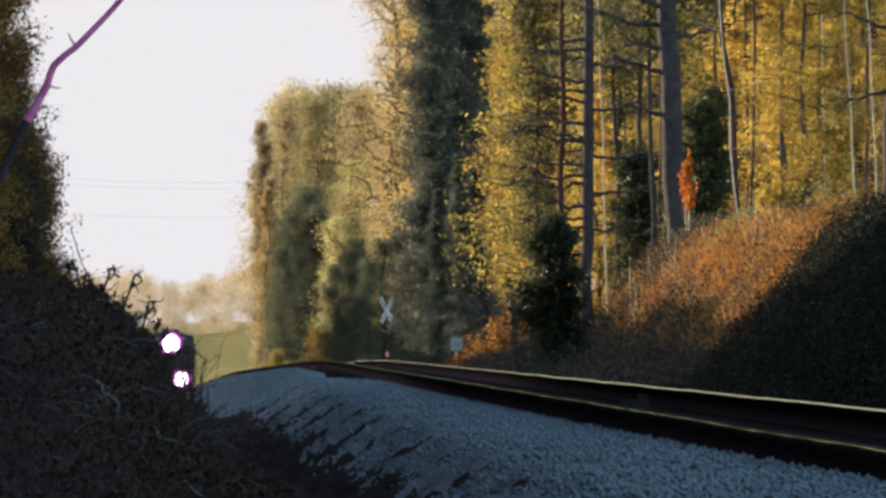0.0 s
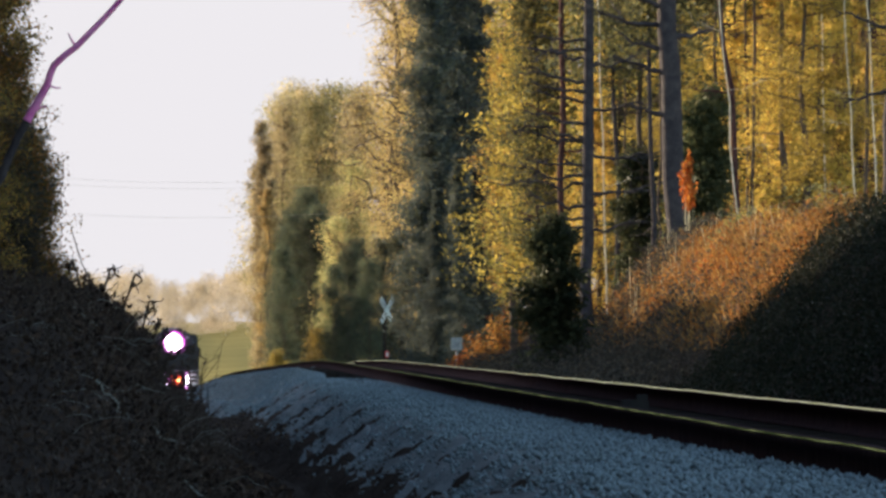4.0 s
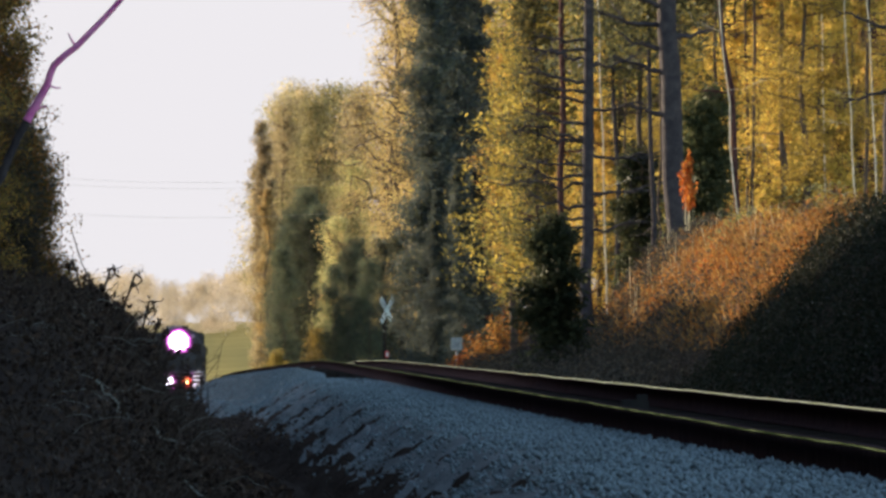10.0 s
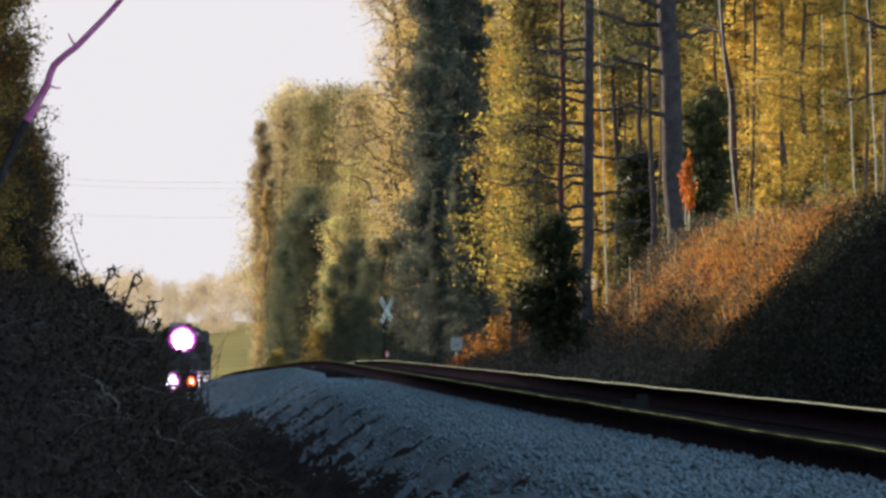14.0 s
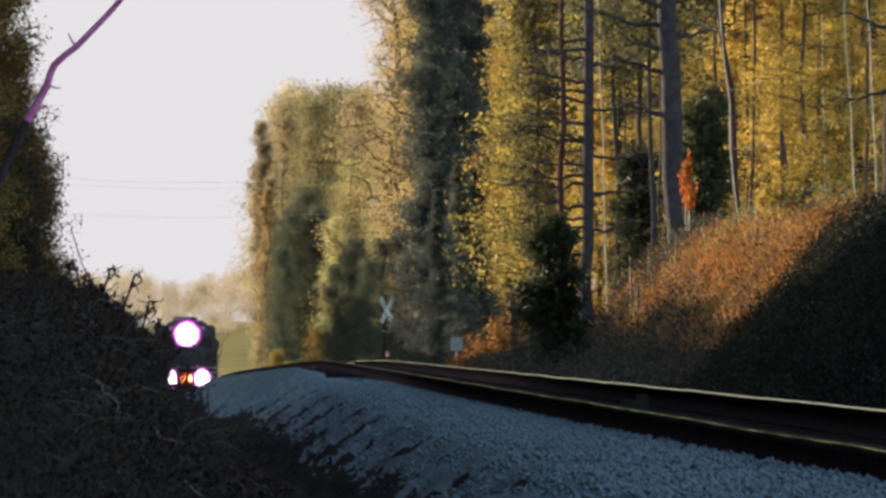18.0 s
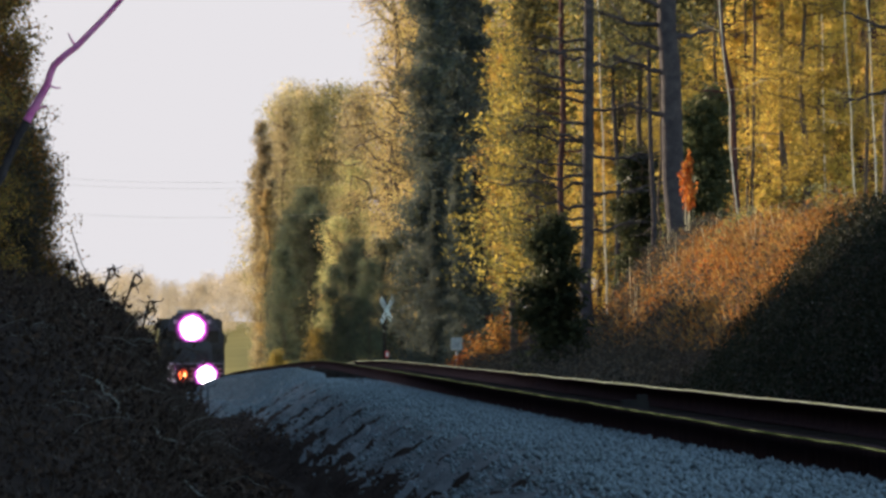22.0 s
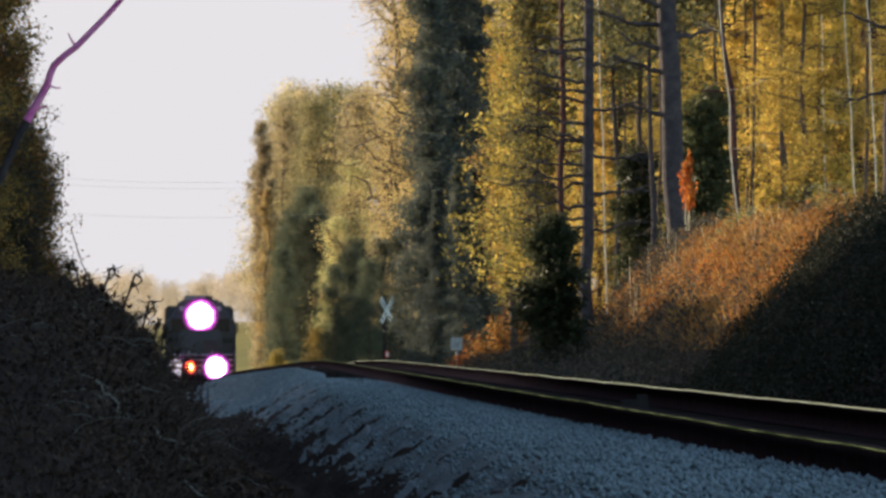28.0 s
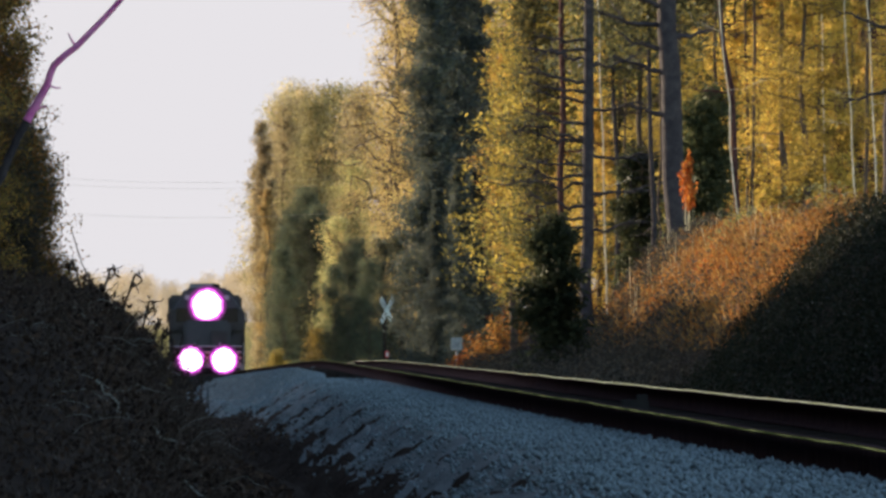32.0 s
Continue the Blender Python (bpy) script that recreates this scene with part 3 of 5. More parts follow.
def place_trees():
    rng = np.random.default_rng(3)
    first = {}

    def put(ob, x, y, scale=1.0, way=None):
        turn = rng.uniform(0, 6.28) if way is None else way
        if ob.name in first:
            return again(ob, x, y, turn, scale)
        first[ob.name] = 1
        return stand(ob, x, y, turn, scale)

    L, R = math.pi, 0.0
    # bare trunks standing along the top of the bank
    hero_pine("bare_pine", "thick dark pine trunk with dead boughs", 1, 9.19, 420, 0.215, -0.05, 14, M_DARKBARK,
              [(3.0, 0.7, 0.25, L), (3.9, 0.95, 0.32, L), (4.35, 0.75, 0.28, L - 0.3), (4.7, 1.25, 0.48, L), (5.2, 0.9, 0.4, L + 0.3), (5.6, 1.1, 0.45, L), (6.1, 0.9, 0.4, L - 0.3), (6.5, 1.2, 0.5, L),
               (4.6, 0.8, 0.2, R + 0.4), (5.5, 0.9, 0.35, R), (6.4, 0.9, 0.4, R - 0.3), (7.2, 1.3, 0.4, R)])
    ladder = [(2.5 + 0.215 * k + rng.normal(scale=0.04), rng.uniform(0.65, 1.25), rng.uniform(0.0, 0.30), (L if k % 4 else R) + rng.normal(scale=0.3)) for k in range(20)]
    hero_pine("bare_pine", "dark pine trunk with a ladder of dead boughs", 2, 7.40, 424, 0.125, -0.001, 13, M_DARKBARK, ladder)
    # thin pale stems built as the sunlit edges of trunks
    hero_pine("sunlit_trunk_edge", "slender pale stem leaning slightly, a trunk's sunlit edge", 3, 10.44, 420, 0.014, -0.085, 12, M_RIMBARK, [(2.2, 0.5, 0.1, R), (3.4, 0.6, 0.2, R), (4.6, 0.5, 0.2, L)])
    hero_pine("sunlit_trunk_edge", "thin pale stem in the woods, a sapling's sunlit edge", 4, 7.87, 428, 0.017, -0.03, 10, M_RIMBARK, [(3.0, 0.4, 0.2, R)])
    hero_pine("sunlit_trunk_edge", "thin pale stem in the woods, a trunk's sunlit edge", 5, 12.86, 422, 0.015, -0.05, 11, M_RIMBARK, [(1.2, 0.45, 0.05, L), (2.6, 0.4, 0.1, L), (3.2, 0.3, 0.1, L)])
    hero_pine("sunlit_trunk_edge", "thin pale stem in the woods, a trunk's sunlit edge", 6, 12.45, 430, 0.014, -0.02, 11, M_RIMBARK, [(2.0, 0.4, 0.1, L)])
    hero_pine("sunlit_trunk_edge", "thin pale stem in the woods, a trunk's sunlit edge", 7, 13.42, 425, 0.016, -0.05, 11, M_RIMBARK, [(3.0, 0.4, 0.1, R)])
    hero_pine("bare_pine", "dark pine trunk with drooping boughs", 8, 13.30, 414, 0.16, 0.0, 13, M_DARKBARK,
              [(3.2, 0.7, -0.2, L), (4.4, 0.8, 0.3, L), (5.0, 1.0, 0.4, L), (5.6, 0.9, 0.3, L)])
    for x, y, girth, lean, seed in ((12.98, 440, 0.13, -0.01, 61), (13.55, 441, 0.15, 0.0, 62), (10.56, 424, 0.06, -0.085, 63), (6.98, 432, 0.07, 0.0, 64), (14.1, 452, 0.12, 0.0, 65)):
        hero_pine("bare_pine", "red-brown pine trunk in the woods", seed, x, y, girth, lean, 13, M_RUSTBARK, [(3.4, 0.6, 0.1, L), (4.8, 0.7, 0.2, R), (5.6, 0.6, 0.2, L)])
    hero_pine("bare_pine", "dark slim pine trunk in the woods", 9, 8.15, 470, 0.10, 0.0, 13, M_DARKBARK, [(4.0, 0.7, 0.1, L), (5.0, 0.6, 0.1, R)])
    hero_pine("bare_pine", "dark slim pine trunk in the woods", 10, 11.4, 455, 0.09, 0.01, 13, M_DARKBARK, [(3.0, 0.6, 0.1, L), (5.0, 0.6, 0.1, R)])
    hero_pine("bare_pine", "dark slim pine trunk in the woods", 12, 7.55, 780, 0.12, 0.0, 15, M_DARKBARK, [(9.0, 1.0, 0.3, L), (7.0, 1.0, 0.2, R), (11.0, 1.2, 0.4, L)])
    for k in range(20):
        y = rng.uniform(428, 446) if k % 3 else rng.uniform(446, 540)
        hero_pine("bare_pine", "slim dark trunk standing among golden leaves", 100 + k, rng.uniform(7.9, 0.0325 * y), y, rng.uniform(0.02, 0.06), rng.normal(scale=0.014), 13, M_BARK,
                  [(rng.uniform(2, 7), rng.uniform(0.4, 1.0), rng.uniform(-0.1, 0.35), rng.choice([L, R]) + rng.normal(scale=0.4)) for _ in range(9)])
    # lit woods behind them
    for k in range(32):
        y = rng.uniform(445, 570)
        put(GOLD[k % 3], rng.uniform(9.4, 0.0336 * y + 2), y, rng.uniform(0.8, 1.3))
    for k, (x, y, s) in enumerate(((11.7, 432, 0.9), (12.3, 436, 0.8), (7.95, 440, 0.75), (9.5, 438, 0.7), (13.4, 440, 0.85), (8.7, 452, 0.8), (11.0, 448, 1.0), (13.9, 455, 1.0))):
        put(GOLD[k % 2], x, y, s)
    for k in range(15):
        y = rng.uniform(465, 640)
        put(PINE[k % 2], rng.uniform(8.6 + (y - 436) * 0.006, 0.0336 * y + 2), y, rng.uniform(0.85, 1.15))
    put(PINE[0], 7.0, 470, 0.9)
    put(CEDAR[2], 12.6, 470, 1.05)
    # dark cedars by the crossing
    for x, y, s in ((6.42, 656, 0.92), (7.02, 664, 1.04), (7.5, 672, 0.96), (8.3, 700, 0.86)):
        put(TALLCEDAR, x, y, s)
    for x, y, s in ((6.5, 648, 0.50), (7.35, 650, 0.58), (8.0, 655, 0.52), (8.5, 690, 0.62)):
        put(CEDAR[0], x, y, s)
    put(CEDAR[1], 6.35, 400, 1.0)
    put(CEDAR[1], 9.85, 430, 0.95)
    put(CEDAR[1], 8.62, 433, 0.85)
    put(CEDAR[1], 10.15, 436, 1.05)
    put(TALLGOLD, 7.72, 560, 1.0)
    put(TALLGOLD, 8.2, 552, 0.95)
    put(TALLGOLD, 8.6, 548, 0.95)
    put(TALLGOLD, 9.0, 575, 1.05)
    put(TALLGOLD, 8.6, 780, 1.3)
    put(TALLGOLD, 9.6, 760, 1.3)
    for x, y, size in ((9.45, 440, 0.95), (8.3, 441, 0.9), (6.75, 446, 0.9)):
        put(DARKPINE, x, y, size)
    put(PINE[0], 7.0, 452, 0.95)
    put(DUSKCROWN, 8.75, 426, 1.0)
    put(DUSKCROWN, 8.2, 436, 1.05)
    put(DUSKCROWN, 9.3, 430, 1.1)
    put(GOLD[2], 8.28, 446, 0.74)
    put(GOLD[1], 11.95, 428, 0.92)
    put(PINE[0], 8.7, 447, 1.0)
    # tan oaks behind the crossing
    for x, y in ((7.2, 900), (8.2, 860), (9.2, 880), (10.6, 850), (8.4, 960), (12.0, 900), (14.5, 880), (17.0, 900), (20.0, 860), (24.0, 880), (28, 900)):
        put(TAN[k % 2], x, y, rng.uniform(1.0, 1.2))
        k += 1
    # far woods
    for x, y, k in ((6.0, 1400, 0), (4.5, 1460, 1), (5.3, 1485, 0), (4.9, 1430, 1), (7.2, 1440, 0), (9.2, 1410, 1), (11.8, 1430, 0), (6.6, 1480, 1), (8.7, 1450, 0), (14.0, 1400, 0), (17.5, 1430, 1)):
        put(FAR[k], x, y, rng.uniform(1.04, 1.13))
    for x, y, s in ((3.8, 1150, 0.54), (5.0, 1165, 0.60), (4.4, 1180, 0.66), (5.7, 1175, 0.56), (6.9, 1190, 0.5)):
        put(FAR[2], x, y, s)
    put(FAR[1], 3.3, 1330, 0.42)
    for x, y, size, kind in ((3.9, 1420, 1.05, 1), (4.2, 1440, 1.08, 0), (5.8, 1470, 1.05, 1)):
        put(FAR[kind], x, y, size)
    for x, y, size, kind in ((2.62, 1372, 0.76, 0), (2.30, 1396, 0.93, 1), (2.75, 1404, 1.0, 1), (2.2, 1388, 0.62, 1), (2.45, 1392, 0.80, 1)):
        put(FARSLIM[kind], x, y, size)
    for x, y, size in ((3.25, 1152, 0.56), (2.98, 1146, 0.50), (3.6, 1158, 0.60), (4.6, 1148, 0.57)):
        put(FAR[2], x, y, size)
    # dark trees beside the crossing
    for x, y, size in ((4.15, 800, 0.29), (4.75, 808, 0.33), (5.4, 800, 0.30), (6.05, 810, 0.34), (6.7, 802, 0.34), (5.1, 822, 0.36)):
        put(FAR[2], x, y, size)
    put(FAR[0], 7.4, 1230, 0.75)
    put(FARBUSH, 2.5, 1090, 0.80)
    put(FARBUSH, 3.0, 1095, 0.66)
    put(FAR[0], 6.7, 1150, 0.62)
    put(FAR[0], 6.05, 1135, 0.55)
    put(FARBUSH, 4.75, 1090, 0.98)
    # near side: besides the trackside trees, unseen ones shade the line: tall by the spoil heap, low beyond it
    for k in range(24):
        put(SHADE_TREES[k % 2], rng.uniform(-9.5, -6.2), 20 + k * 10.0, rng.uniform(1.3, 1.8))
    for x, y, s in ((-3.75, 268, 1.0), (-3.95, 280, 1.1), (-3.6, 262, 0.9), (-4.3, 300, 1.1), (-3.95, 290, 1.0), (-4.0, 272, 1.15), (-3.45, 270, 0.92), (-3.3, 276, 0.72), (-3.05, 268, 0.50), (-3.2, 264, 0.52), (-3.0, 272, 0.60), (-3.5, 266, 0.70)):
        put(LEFT[k % 2], x, y, s, 1.1 * k)
        k += 1
    for k, (x, y, s) in enumerate(((-2.66, 268, 0.98), (-2.72, 266, 0.72), (-2.62, 270, 0.80), (-3.0, 267, 1.05), (-2.56, 269, 0.55), (-2.8, 271, 1.0), (-3.3, 268, 1.1))):
        put(SHRUB[k % 2], x, y, s)
    for k in range(30):
        if 580 < 310 + k * 17.0 < 660:
            continue
        put(SHADE_TREES[k % 2], rng.uniform(-13.5, -12.0), 310 + k * 17.0, rng.uniform(0.2, 0.45))


place_trees()


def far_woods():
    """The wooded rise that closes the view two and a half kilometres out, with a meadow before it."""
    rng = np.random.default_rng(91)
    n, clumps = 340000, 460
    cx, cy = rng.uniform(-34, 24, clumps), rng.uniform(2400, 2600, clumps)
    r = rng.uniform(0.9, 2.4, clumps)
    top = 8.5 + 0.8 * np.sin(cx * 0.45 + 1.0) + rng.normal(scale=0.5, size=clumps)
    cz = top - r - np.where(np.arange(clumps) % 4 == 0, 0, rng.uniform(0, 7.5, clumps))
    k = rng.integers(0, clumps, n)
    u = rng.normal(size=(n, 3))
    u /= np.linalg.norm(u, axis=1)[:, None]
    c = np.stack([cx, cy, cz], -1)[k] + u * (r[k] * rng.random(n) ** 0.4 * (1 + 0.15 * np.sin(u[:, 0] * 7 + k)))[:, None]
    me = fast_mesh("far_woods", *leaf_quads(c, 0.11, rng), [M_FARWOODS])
    tagged(new("far_woods", me), "woods closing the far distance, haze put into their pale leaves", "woods", kind="stuff")
    X, Y = np.meshgrid(np.linspace(-110, 60, 60), np.linspace(1700, 2700, 40))
    Z = np.interp(Y, [1700, 2000, 2390, 2700], [-4.6, -2.6, 1.3, 3.0]) + 0.25 * np.sin(X * 0.21 + Y * 0.01) + 0.12 * np.sin(X * 0.7)
    i, j = np.meshgrid(np.arange(39), np.arange(59), indexing="ij")
    a = (i * 60 + j).ravel()
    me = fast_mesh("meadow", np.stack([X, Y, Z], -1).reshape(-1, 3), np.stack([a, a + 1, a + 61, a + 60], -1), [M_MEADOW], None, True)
    tagged(new("meadow", me), "olive-green meadow before the far woods, haze put into its colour", "meadow", kind="structure")


far_woods()


# ---- locomotive ----
def locomotive():
    """Freight locomotive; its nose is at the origin on the rails and points to -Y."""
    loco = tagged(new("locomotive"), "dark freight locomotive with lit headlight and ditch lights", "locomotive")
    bm = join(box(3.05, 1.1, 1.35, (0, 1.9, 2.05), 0.12), box(3.05, 3.2, 2.0, (0, 4.0, 2.4), 0.08))
    part("cab_base", bm, M_BLUEPAINT, loco)
    nose = bmesh.new()
    bmesh.ops.create_cube(nose, size=1.0, matrix=Matrix.Translation((0, 1.55, 2.35)) @ Matrix.Diagonal((1.9, 1.3, 1.9, 1)))
    for v in nose.verts:
        if v.co.z > 3 and v.co.y < 1.2:
            v.co.y += 0.35
    bmesh.ops.bevel(nose, geom=nose.edges[:], offset=0.12, segments=2, affect="EDGES")
    part("nose", nose, M_BLUEPAINT, loco)
    cab = bmesh.new()
    bmesh.ops.create_cube(cab, size=1.0, matrix=Matrix.Translation((0, 3.7, 4.13)) @ Matrix.Diagonal((3.05, 3.0, 0.97, 1)))
    for v in cab.verts:
        if v.co.z > 4:
            v.co.x *= 0.56
            v.co.y += 0.25 if v.co.y < 3 else 0
    bmesh.ops.bevel(cab, geom=cab.edges[:], offset=0.10, segments=2, affect="EDGES")
    part("cab", join(cab, box(3.05, 3.0, 0.85, (0, 3.7, 3.28), 0.06)), M_BLUEPAINT, loco)
    for sx in (-0.85, 0.85):
        part("windshield", box(0.78, 0.06, 0.56, (0, 0, 0), 0.02), M_WINDOW, loco, "dark cab glass", pose(sx, 2.20, 3.52, 0))
        part("number_board", box(0.4, 0.08, 0.2, (0, 0, 0), 0.02), M_GREYPAINT, loco, "grey number board", pose(sx * 0.82, 2.36, 4.22, -14))
    hood = part("long_hood", box(2.0, 14.5, 2.6, (0, 12.4, 2.9), 0.12), M_BLUEPAINT, loco)
    part("radiator", box(3.0, 3.6, 0.9, (0, 17.2, 4.0), 0.1), M_BLUEPAINT, hood)
    part("walkway", box(3.0, 20.0, 0.25, (0, 10.6, 1.42), 0.03), M_GREYPAINT, loco)
    part("underframe", box(2.6, 19.5, 0.45, (0, 10.6, 1.1), 0.03), M_UNDER, loco)
    part("fuel_tank", box(2.7, 5.5, 0.8, (0, 10.6, 0.75), 0.15), M_UNDER, loco)
    plow = bmesh.new()
    bmesh.ops.create_cube(plow, size=1.0, matrix=Matrix.Translation((0, 0.75, 0.62)) @ Matrix.Diagonal((2.9, 0.6, 1.0, 1)))
    for v in plow.verts:
        if v.co.z < 0.5 and v.co.y < 0.7:
            v.co.y -= 0.25
    bmesh.ops.bevel(plow, geom=plow.edges[:], offset=0.04, segments=1, affect="EDGES")
    part("snow_plow", plow, M_UNDER, loco)
    part("coupler", join(box(0.3, 0.7, 0.3, (0, 0.2, 0.85), 0.05), box(0.5, 0.25, 0.42, (0, -0.1, 0.85), 0.06)), M_UNDER, loco)
    for sx in (-1.42, 1.42):
        for k in range(4):
            part("step", box(0.25, 0.35, 0.04, (sx, 0.85, 0.45 + k * 0.28), 0.01), M_UNDER, loco)
        part("handrail", join(rod(0.025, 1.2, pose(sx, 0.6, 2.1)), rod(0.025, 1.2, pose(sx, 1.3, 2.1)), rod(0.025, 0.7, pose(sx, 0.95, 2.7, 90))), M_UNDER, loco)
    for ty in (4.2, 17.0):
        truck = part("truck", join(box(2.3, 4.6, 0.35, (0, ty, 0.75), 0.05), box(0.3, 4.4, 0.4, (1.05, ty, 0.6), 0.05), box(0.3, 4.4, 0.4, (-1.05, ty, 0.6), 0.05)), M_UNDER, loco)
        for wy in (-1.8, 0, 1.8):
            for sx in (-0.76, 0.76):
                part("wheel", rod(0.53, 0.13, pose(sx, ty + wy, 0.53, 0, 90, 0), 20), M_UNDER, truck)
    part("anticlimber", box(2.7, 0.35, 0.22, (0, 0.75, 1.32), 0.04), M_UNDER, loco)
    door = part("nose_door", box(0.62, 0.05, 1.25, (0.45, 0.90, 2.25), 0.02), M_BLUEPAINT, loco)
    part("handle", rod(0.018, 0.22, pose(0.68, 0.85, 2.2), 8), M_WHITE, door)
    part("horn", join(rod(0.05, 0.6, pose(0.3, 4.2, 4.70, 90), 10, 0.11), rod(0.04, 0.5, pose(0.45, 4.2, 4.70, 90), 10, 0.09)), M_UNDER, loco)
    part("roof_air_conditioner", box(1.0, 1.2, 0.22, (-0.2, 4.6, 4.70), 0.05), M_GREYPAINT, loco)
    for sx in (-1.50, 1.50):
        part("side_window", box(0.05, 1.3, 0.6, (sx * 1.015, 3.7, 3.35), 0.02), M_WINDOW, loco, "dark cab side glass", None)
        part("mirror", box(0.06, 0.16, 0.42, (sx * 1.06, 2.6, 3.4), 0.02), M_UNDER, loco)
    for sx in (-0.42, 0.42):
        part("air_hose", rod(0.025, 0.55, pose(sx, 0.35, 0.62, 12, 0, 0), 8), M_UNDER, loco)
    for sx in (-1.2, 1.2):
        part("grab_iron", join(rod(0.02, 0.5, pose(sx, 0.66, 1.15, 0, 90, 0), 8), rod(0.02, 0.12, pose(sx - 0.24, 0.71, 1.15, 90), 8), rod(0.02, 0.12, pose(sx + 0.24, 0.71, 1.15, 90), 8)), M_WHITE, loco, "pale grab iron")
    # headlight over the windscreen: one lens for the twin lamps, oversized to hold their bloom
    house = part("headlight", box(1.15, 0.3, 0.6, (0, 2.15, 3.92), 0.08), M_UNDER, loco, "twin-lamp headlight housing")
    part("lens", rod(0.78, 0.06, pose(0, 1.96, 3.92, 90), 32), M_LAMP, house, "glowing white lamp lens, bloom and pink flare fringe put into its rim")
    ditch = []
    for sx in (-0.66, 0.66):
        d = part("ditch_light", rod(0.44, 0.36, pose(0, 0.05, 0, 90), 20), M_UNDER, loco, "ditch lamp, turned aside to stand for its flashing", pose(sx, 0.55, 1.70))
        # disc wider than the lamp: its outer part is painted bloom
        part("lens", rod(0.63, 0.02, pose(0, -0.14, 0, 90), 28), M_LAMP, d, "glowing white lamp lens, bloom and pink flare fringe put into its rim")
        # made-up amber disc: the dimmed lamp, shown when it is turned aside
        part("dim_state_lens", rod(0.34, 0.96, Matrix.Diagonal((1, 0.85, 1, 1)) @ pose(0, 0.26, 0, 0, 90, 0), 20), M_AMBER, d, "added amber disc with a red rim, standing for the dimmed lamp")
        ditch.append(d)
    # pale front railing over the pilot
    for z in (1.55, 1.78, 2.01, 2.24):
        part("front_rail", rod(0.045, 2.9, pose(0, 0.78, z, 0, 90, 0), 8), M_GREYPAINT, loco, "grey horizontal front rail")
    for sx in (-1.45, -0.5, 0.5, 1.45):
        part("rail_post", rod(0.03, 1.0, pose(sx, 0.80, 1.9), 8), M_GREYPAINT, loco, "grey railing post")
    part("front_plate", box(2.5, 0.05, 0.85, (0, 0.88, 1.88), 0.02), M_UNDER, loco, "grimy front plate")
    return loco, ditch


LOCO, DITCH = locomotive()


# ---- crossing and signs ----
def crossbuck():
    x, y = 5.75, 760.0
    z = float(ground_z(x, y))
    ob = tagged(new("crossbuck_sign"), "weathered white railroad crossbuck sign on a post", "road sign")
    ob.matrix_basis = pose(x, y, z, 0, 0, 60)
    h = 1.63 - z
    part("post", rod(0.06, h + 0.7, pose(0, 0, (h + 0.7) / 2 - 0.2), 10), M_TIE, ob, "dark weathered wooden post")
    for k, a in enumerate((45, -45)):
        blade = part("blade", box(1.22, 0.02, 0.23, (0, 0, 0), 0.005), M_WHITE, ob, "white crossbuck blade", pose(0, -0.08 - 0.024 * k, h, 0, a, 0))
        for sx in (-0.38, 0.0, 0.38):
            if sx:
                part("lettering_bar", box(0.34, 0.004, 0.06, (sx, -0.014, 0), 0.0), M_GREYSIGN, blade)
    part("reflective_plate", box(0.28, 0.015, 0.24, (0, -0.09, h - 1.62), 0.004), M_REDSIGN, ob, "red and white reflective plate")
    part("white_strip", box(0.14, 0.01, 0.14, (0, -0.106, h - 1.62), 0.003), M_WHITE, ob)
    return ob


crossbuck()


def marker_sign():
    x, y = 7.07, 640.0
    z = float(ground_z(x, y))
    ob = tagged(new("whistle_post"), "small square white trackside sign on a post", "railway sign")
    ob.matrix_basis = pose(x, y, z)
    h = 0.395 - z
    part("post", rod(0.04, h + 0.4, pose(0, 0.04, (h + 0.4) / 2 - 0.4), 8), M_POST, ob)
    part("plate", box(0.36, 0.02, 0.40, (0, 0, h), 0.004), M_POST, ob, "weathered white square plate")
    part("lettering_bar", box(0.15, 0.01, 0.16, (0, -0.016, h - 0.02)), M_GREYSIGN, ob)


marker_sign()


def cables():
    """Cables over the road, on two wooden poles among the trees."""
    y = 1000.0
    for x in (-17.0, 14.0):
        z = float(ground_z(x, y))
        pole = tagged(new("utility_pole"), "tall weathered wooden utility pole", "utility pole", "utility poles at the crossing")
        pole.matrix_basis = pose(x, y, z)
        part("shaft", rod(0.15, 13.5 - z, pose(0, 0, (13.5 - z) / 2 - 0.2), 10, 0.11), M_BARK, pole)
        part("crossarm", box(0.12, 2.0, 0.12, (0, 0, 12.6 - z), 0.01), M_BARK, pole)
    for h in (8.2, 7.9, 6.5):
        s = np.linspace(0, 1, 25)
        pts = np.stack([-17 + 31 * s, np.full(25, y), h + 1.2 * (2 * s - 1) ** 2], -1)
        ob = new("overhead_cable", fast_mesh("overhead_cable", *tubes([(pts, 0.0045, 0.0045)], 6), [M_WIRE], shade=True))
        tagged(ob, "thin overhead cable, its sun glint put into a pale colour", "cable", "cables over the road")


cables()
bm = box(60, 6.5, 0.12, (6, 772, float(ground_z(6.0, 772.0)) + 0.02), 0.02)
me = bpy.data.meshes.new("road")
bm.to_mesh(me)
bm.free()
me.materials.append(M_ASPHALT)
tagged(new("road", me), "narrow worn asphalt road over the line", "road", kind="structure")


